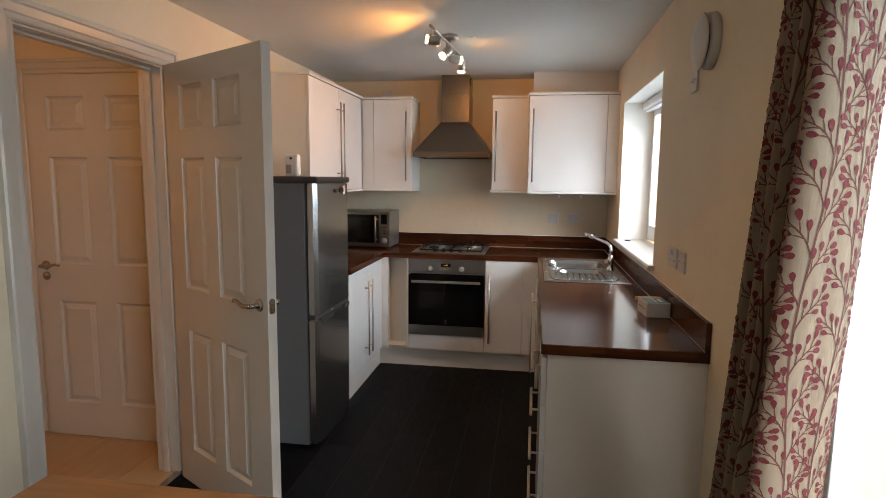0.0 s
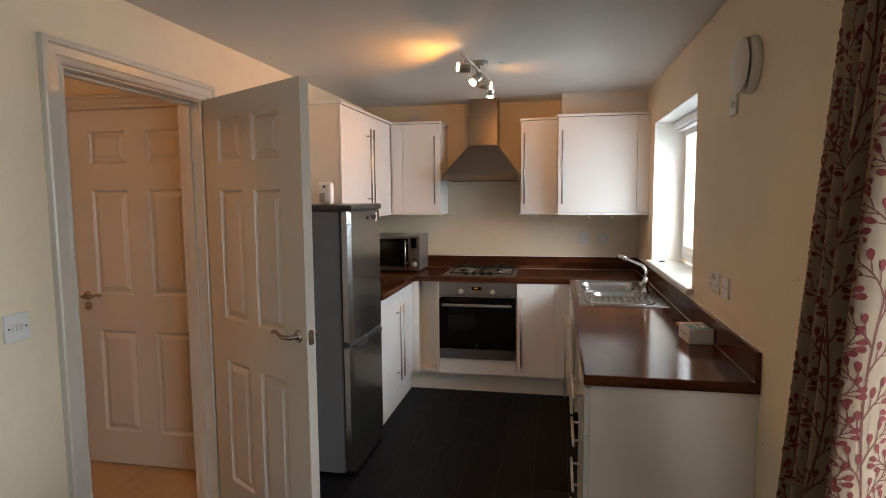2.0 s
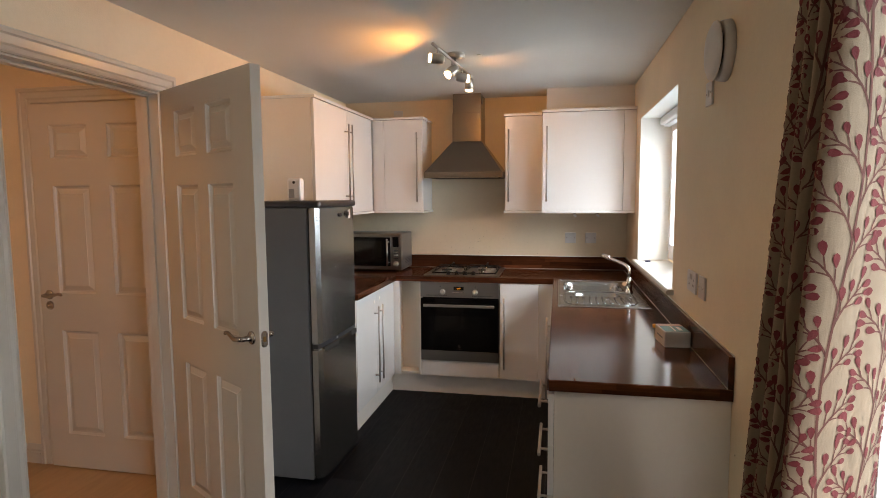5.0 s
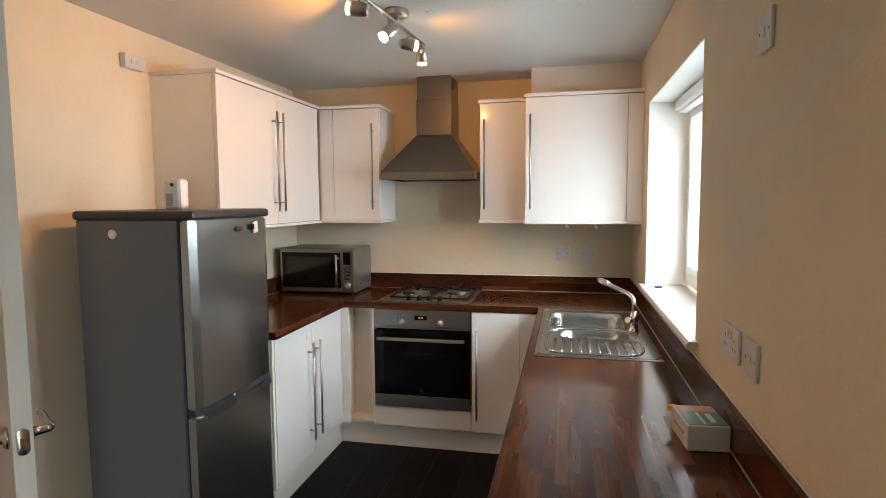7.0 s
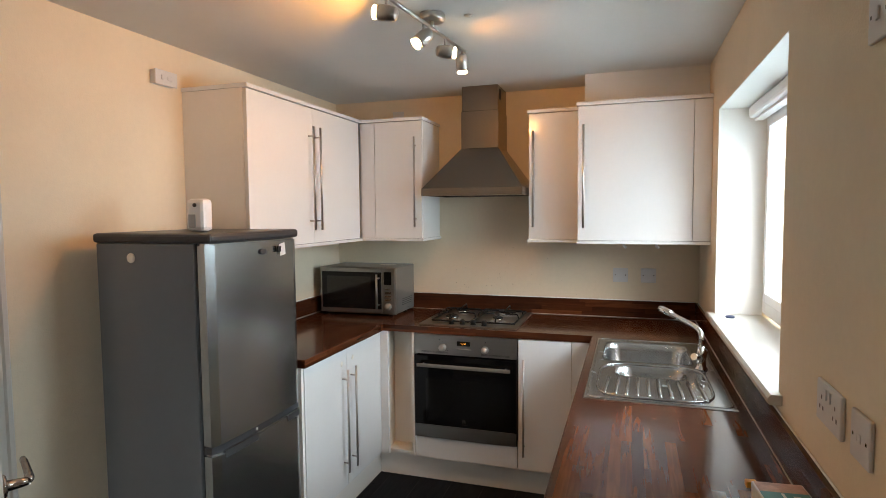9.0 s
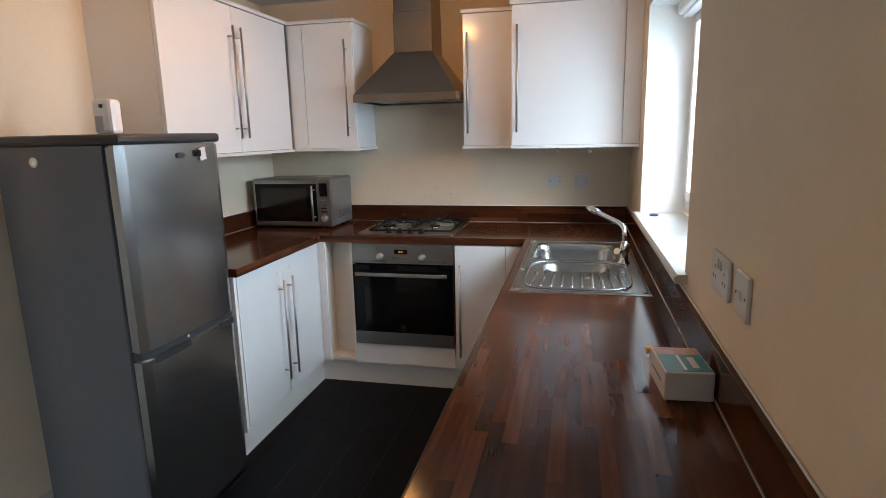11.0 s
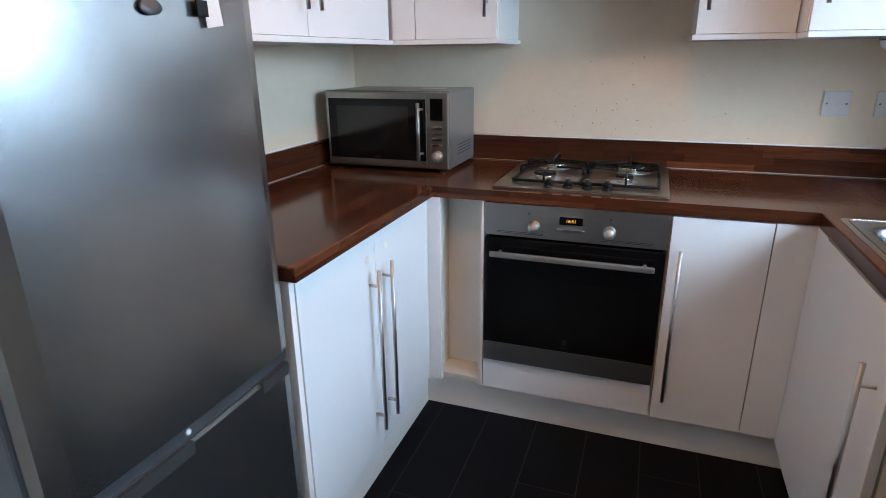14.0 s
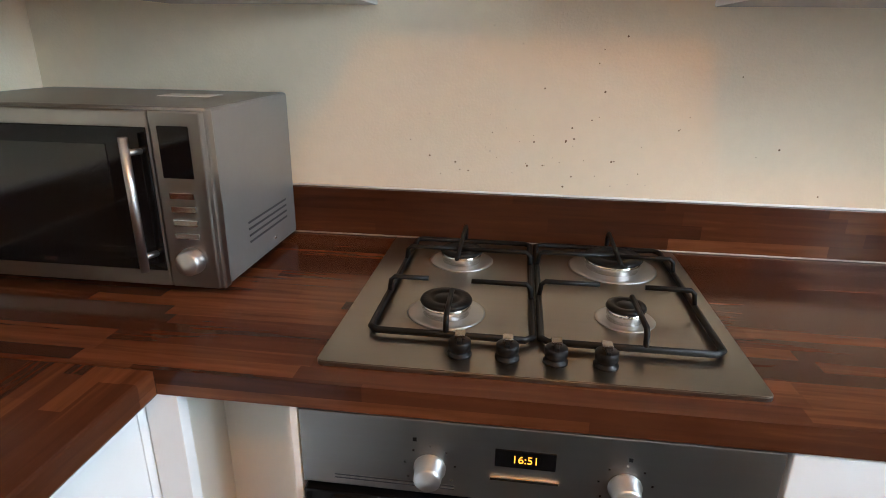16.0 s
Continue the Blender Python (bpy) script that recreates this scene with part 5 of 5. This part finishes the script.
for i in range(nb):
    a = 2 * math.pi * i / nb
    for k in range(nz):
        c = Vector((PX + PR * math.cos(a), PY + PR * math.sin(a), PZ0 + 0.006 + k * 0.0122))
        r = 0.0062
        vs = [sh.verts.new(c + r * Vector(o)) for o in ((1, 0, 0), (0, 1, 0), (-1, 0, 0), (0, -1, 0), (0, 0, 1), (0, 0, -1))]
        for p, q in ((0, 1), (1, 2), (2, 3), (3, 0)):
            sh.faces.new((vs[p], vs[q], vs[4]))
            sh.faces.new((vs[q], vs[p], vs[5]))
tagged(part("beads", sh, M_SHADE, pn, "amber glass beads"), kind="stuff")
pl = lamp("pendant_light", "POINT", PENDANT_W, WARM, Matrix.Translation((PX, PY, 2.04)))
pl.data.shadow_soft_size = 0.035
hl = thing("hall_lamp", (-0.65, 2.3, ZC), "round hall ceiling lamp with glowing opal bowl", "ceiling light")
part("bowl", lathe([(0, 0), (0.09, 0.01), (0.13, 0.05), (0.135, 0.07), (0, 0.07)], Matrix.Translation((-0.65, 2.3, ZC - 0.0705)), 28), M_BULB, hl)
hll = lamp("hall_light", "POINT", HALL_W, (1.0, 0.37, 0.04), Matrix.Translation((-0.65, 2.3, ZC - 0.13)))
hll.data.shadow_soft_size = 0.1


# plan of the gathered cloth: depth from the wall and share of its spread, far edge first
PLAN = ((2.305, 1.0), (2.225, 0.975), (2.212, 0.93), (2.28, 0.86), (2.285, 0.83), (2.215, 0.79), (2.205, 0.74), (2.285, 0.68), (2.29, 0.655), (2.205, 0.61), (2.195, 0.56), (2.295, 0.50), (2.30, 0.47), (2.225, 0.36), (2.165, 0.25), (2.145, 0.18), (2.165, 0.145), (2.20, 0.165), (2.235, 0.215), (2.265, 0.25), (2.295, 0.31), (2.32, 0.37))
fine = []
for i in range(len(PLAN) - 1):
    q = [Vector(PLAN[max(0, min(len(PLAN) - 1, i + k))]) for k in (-1, 0, 1, 2)]
    for s in range(10):
        f = s / 10
        fine.append(0.5 * (2 * q[1] + (q[2] - q[0]) * f + (2 * q[0] - 5 * q[1] + 4 * q[2] - q[3]) * f * f + (3 * q[1] - q[0] - 3 * q[2] + q[3]) * f ** 3))
fine.append(Vector(PLAN[-1]))
run = [0.0]
for a, b in zip(fine, fine[1:]):
    run.append(run[-1] + Vector((b.x - a.x, 0.43 * (b.y - a.y))).length)
CLOTH_W = run[-1]


def curtain_at(u, z):
    """A point and a normal of the hanging cloth: u across the cloth (0 far edge, 1 near edge), z its height."""
    def p(uu, zz):
        want = min(max(uu, 0.0), 1.0) * CLOTH_W
        k = max(0, min(len(run) - 2, int(np.searchsorted(run, want)) - 1))
        f = (want - run[k]) / max(1e-6, run[k + 1] - run[k])
        d, s = fine[k] + (fine[k + 1] - fine[k]) * f
        spread = 0.165 * (1.85 - zz)
        far, near = 2.275 + spread, 1.90 + 0.075 * (1.85 - zz)
        deep = 0.8 + 0.25 * min(1.0, (2.3 - zz) / 2)
        sway = 0.012 * math.sin(zz * 2.3 + s * 9) + 0.006 * math.sin(zz * 5.1 + s * 17)
        return Vector((2.295 + (d - 2.295) * deep + sway * 0.5, near + (far - near) * s + sway, zz))
    c = p(u, z)
    n = (p(u + 0.003, z) - c).cross(p(u, z + 0.004) - c).normalized()
    if u > 0.997:
        n = (c - p(u - 0.003, z)).cross(p(u, z + 0.004) - c).normalized()
    # the cloth's room side
    return c, n


cu = thing("curtain", (2.25, 2.2, ZC), "cream curtain printed with red berry sprigs, drawn to the side", "curtain")
cm = bmesh.new()
NU, NZ = 220, 40
grid = [[cm.verts.new(curtain_at(i / NU, 0.015 + (2.30 - 0.015) * k / NZ)[0]) for k in range(NZ + 1)] for i in range(NU + 1)]
for i in range(NU):
    for k in range(NZ):
        f = cm.faces.new((grid[i][k], grid[i + 1][k], grid[i + 1][k + 1], grid[i][k + 1]))
        f.smooth = True
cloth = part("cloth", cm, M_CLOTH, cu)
sol = cloth.modifiers.new("thickness", "SOLIDIFY")
sol.thickness, sol.offset = 0.002, 0
part("track", B(2.20, 2.30, 0.1, 2.40, 2.30, ZC - 0.0005, 0.004), M_UPVC, cu, "white ceiling curtain track")

# the printed sprigs follow the folds
leafm, stemm = bmesh.new(), bmesh.new()

def on_cloth(s, z, lift=0.0016):
    c, n = curtain_at(min(max(s / CLOTH_W, 0.0), 1.0), min(max(z, 0.016), 2.299))
    return c + n * lift


def stroke(pts, w0, w1):
    prev = None
    n = len(pts)
    for i, (s, z) in enumerate(pts):
        s2, z2 = pts[min(i + 1, n - 1)]
        s1, z1 = pts[max(i - 1, 0)]
        d = Vector((s2 - s1, z2 - z1)).normalized()
        w = (w0 + (w1 - w0) * i / (n - 1)) / 2
        pair = [stemm.verts.new(on_cloth(s - d.y * w, z + d.x * w)), stemm.verts.new(on_cloth(s + d.y * w, z - d.x * w))]
        if prev:
            stemm.faces.new((prev[0], prev[1], pair[1], pair[0]))
        prev = pair


def berry(s, z, an, size):
    """A drop-shaped leaf that starts at a point and grows along an angle."""
    outline = ((0, 0), (0.25, 0.15), (0.6, 0.27), (0.85, 0.22), (1.0, 0.0), (0.85, -0.22), (0.6, -0.27), (0.25, -0.15))
    ca, sa = math.cos(an), math.sin(an)
    vs = [leafm.verts.new(on_cloth(s + size * (a * ca - b * sa), z + size * (a * sa + b * ca), 0.0021)) for a, b in outline]
    leafm.faces.new(vs)


rng = random.Random(5)
PITCH = 0.098
for vine in range(int(CLOTH_W / PITCH) + 1):
    s0 = 0.045 + vine * PITCH
    ph = vine * 2.1

    def stem_at(z):
        return s0 + 0.016 * math.sin(z * 9 + ph)
    stroke([(stem_at(z), z) for z in [0.02 + 0.03 * i for i in range(76)]], 0.0048, 0.0042)
    side = 1
    for z in [0.03 + 0.042 * i for i in range(53)]:
        side = -side
        ln = 0.074 + rng.random() * 0.016
        an0 = math.pi / 2 - side * (0.35 + 0.15 * rng.random())
        twig, cs, cz = [], stem_at(z), z
        for i in range(8):
            twig.append((cs, cz))
            an = an0 - side * 0.75 * i / 7
            cs, cz = cs + ln / 7 * math.cos(an), cz + ln / 7 * math.sin(an)
        stroke(twig, 0.0040, 0.0022)
        berry(*twig[-1], an0 - side * 0.8, 0.021)
        for f, da in ((2, 0.55), (3, -0.6), (4, 0.6), (5, -0.55), (6, 0.6)):
            bs, bz = twig[f]
            a2 = an0 - side * 0.1 * f + da * side
            e = 0.014 + 0.008 * rng.random()
            stroke([(bs, bz), (bs + e * math.cos(a2) * 0.5, bz + e * math.sin(a2) * 0.5 + 0.001), (bs + e * math.cos(a2), bz + e * math.sin(a2))], 0.0026, 0.002)
            berry(bs + e * math.cos(a2), bz + e * math.sin(a2), a2, 0.018 + 0.005 * rng.random())
tagged(part("printed_leaf", leafm, M_LEAF_RED, cloth, "dark red printed berries"), kind="stuff")
tagged(part("printed_stem", stemm, M_STEM_BROWN, cloth, "brown printed stems"), kind="stuff")

# ---- floor planks ----
fl = bpy.data.objects["floor"]
PW, PL = 0.190, 0.914
me_full = None
rng = random.Random(3)
row = 0
x = 0.048 - 0.190
while x < XR - 0.01:
    xa, x1 = max(x, 0.001), min(x + PW - 0.0018, XR - 0.001)
    y = -1.0 - (row * 0.37 % PL)
    while y < YB - 0.01:
        y0, y1 = max(y, -1.0), min(y + PL - 0.0018, YB - 0.001)
        if y1 - y0 > 0.02:
            bm = bmesh.new()
            box(bm, xa, x1, y0, y1, -0.0038, 0.0)
            for v in bm.verts:
                if v.co.z > -0.001:
                    v.co.x += 0.0008 if v.co.x < (xa + x1) / 2 else -0.0008
                    v.co.y += 0.0008 if v.co.y < (y0 + y1) / 2 else -0.0008
            part("plank", bm, M_VINYL, fl)
        y += PL
    x += PW
    row += 1
fh = bpy.data.objects["floor_hall"]
x, row = HX + 0.018, 0
while x < -0.03:
    x1 = min(x + 0.19, -0.021)
    bm = box(bmesh.new(), x, x1 - 0.001, 1.205, HY - 0.003, -0.0038, 0.0)
    part("plank", bm, M_LAMINATE, fh)
    x += 0.19
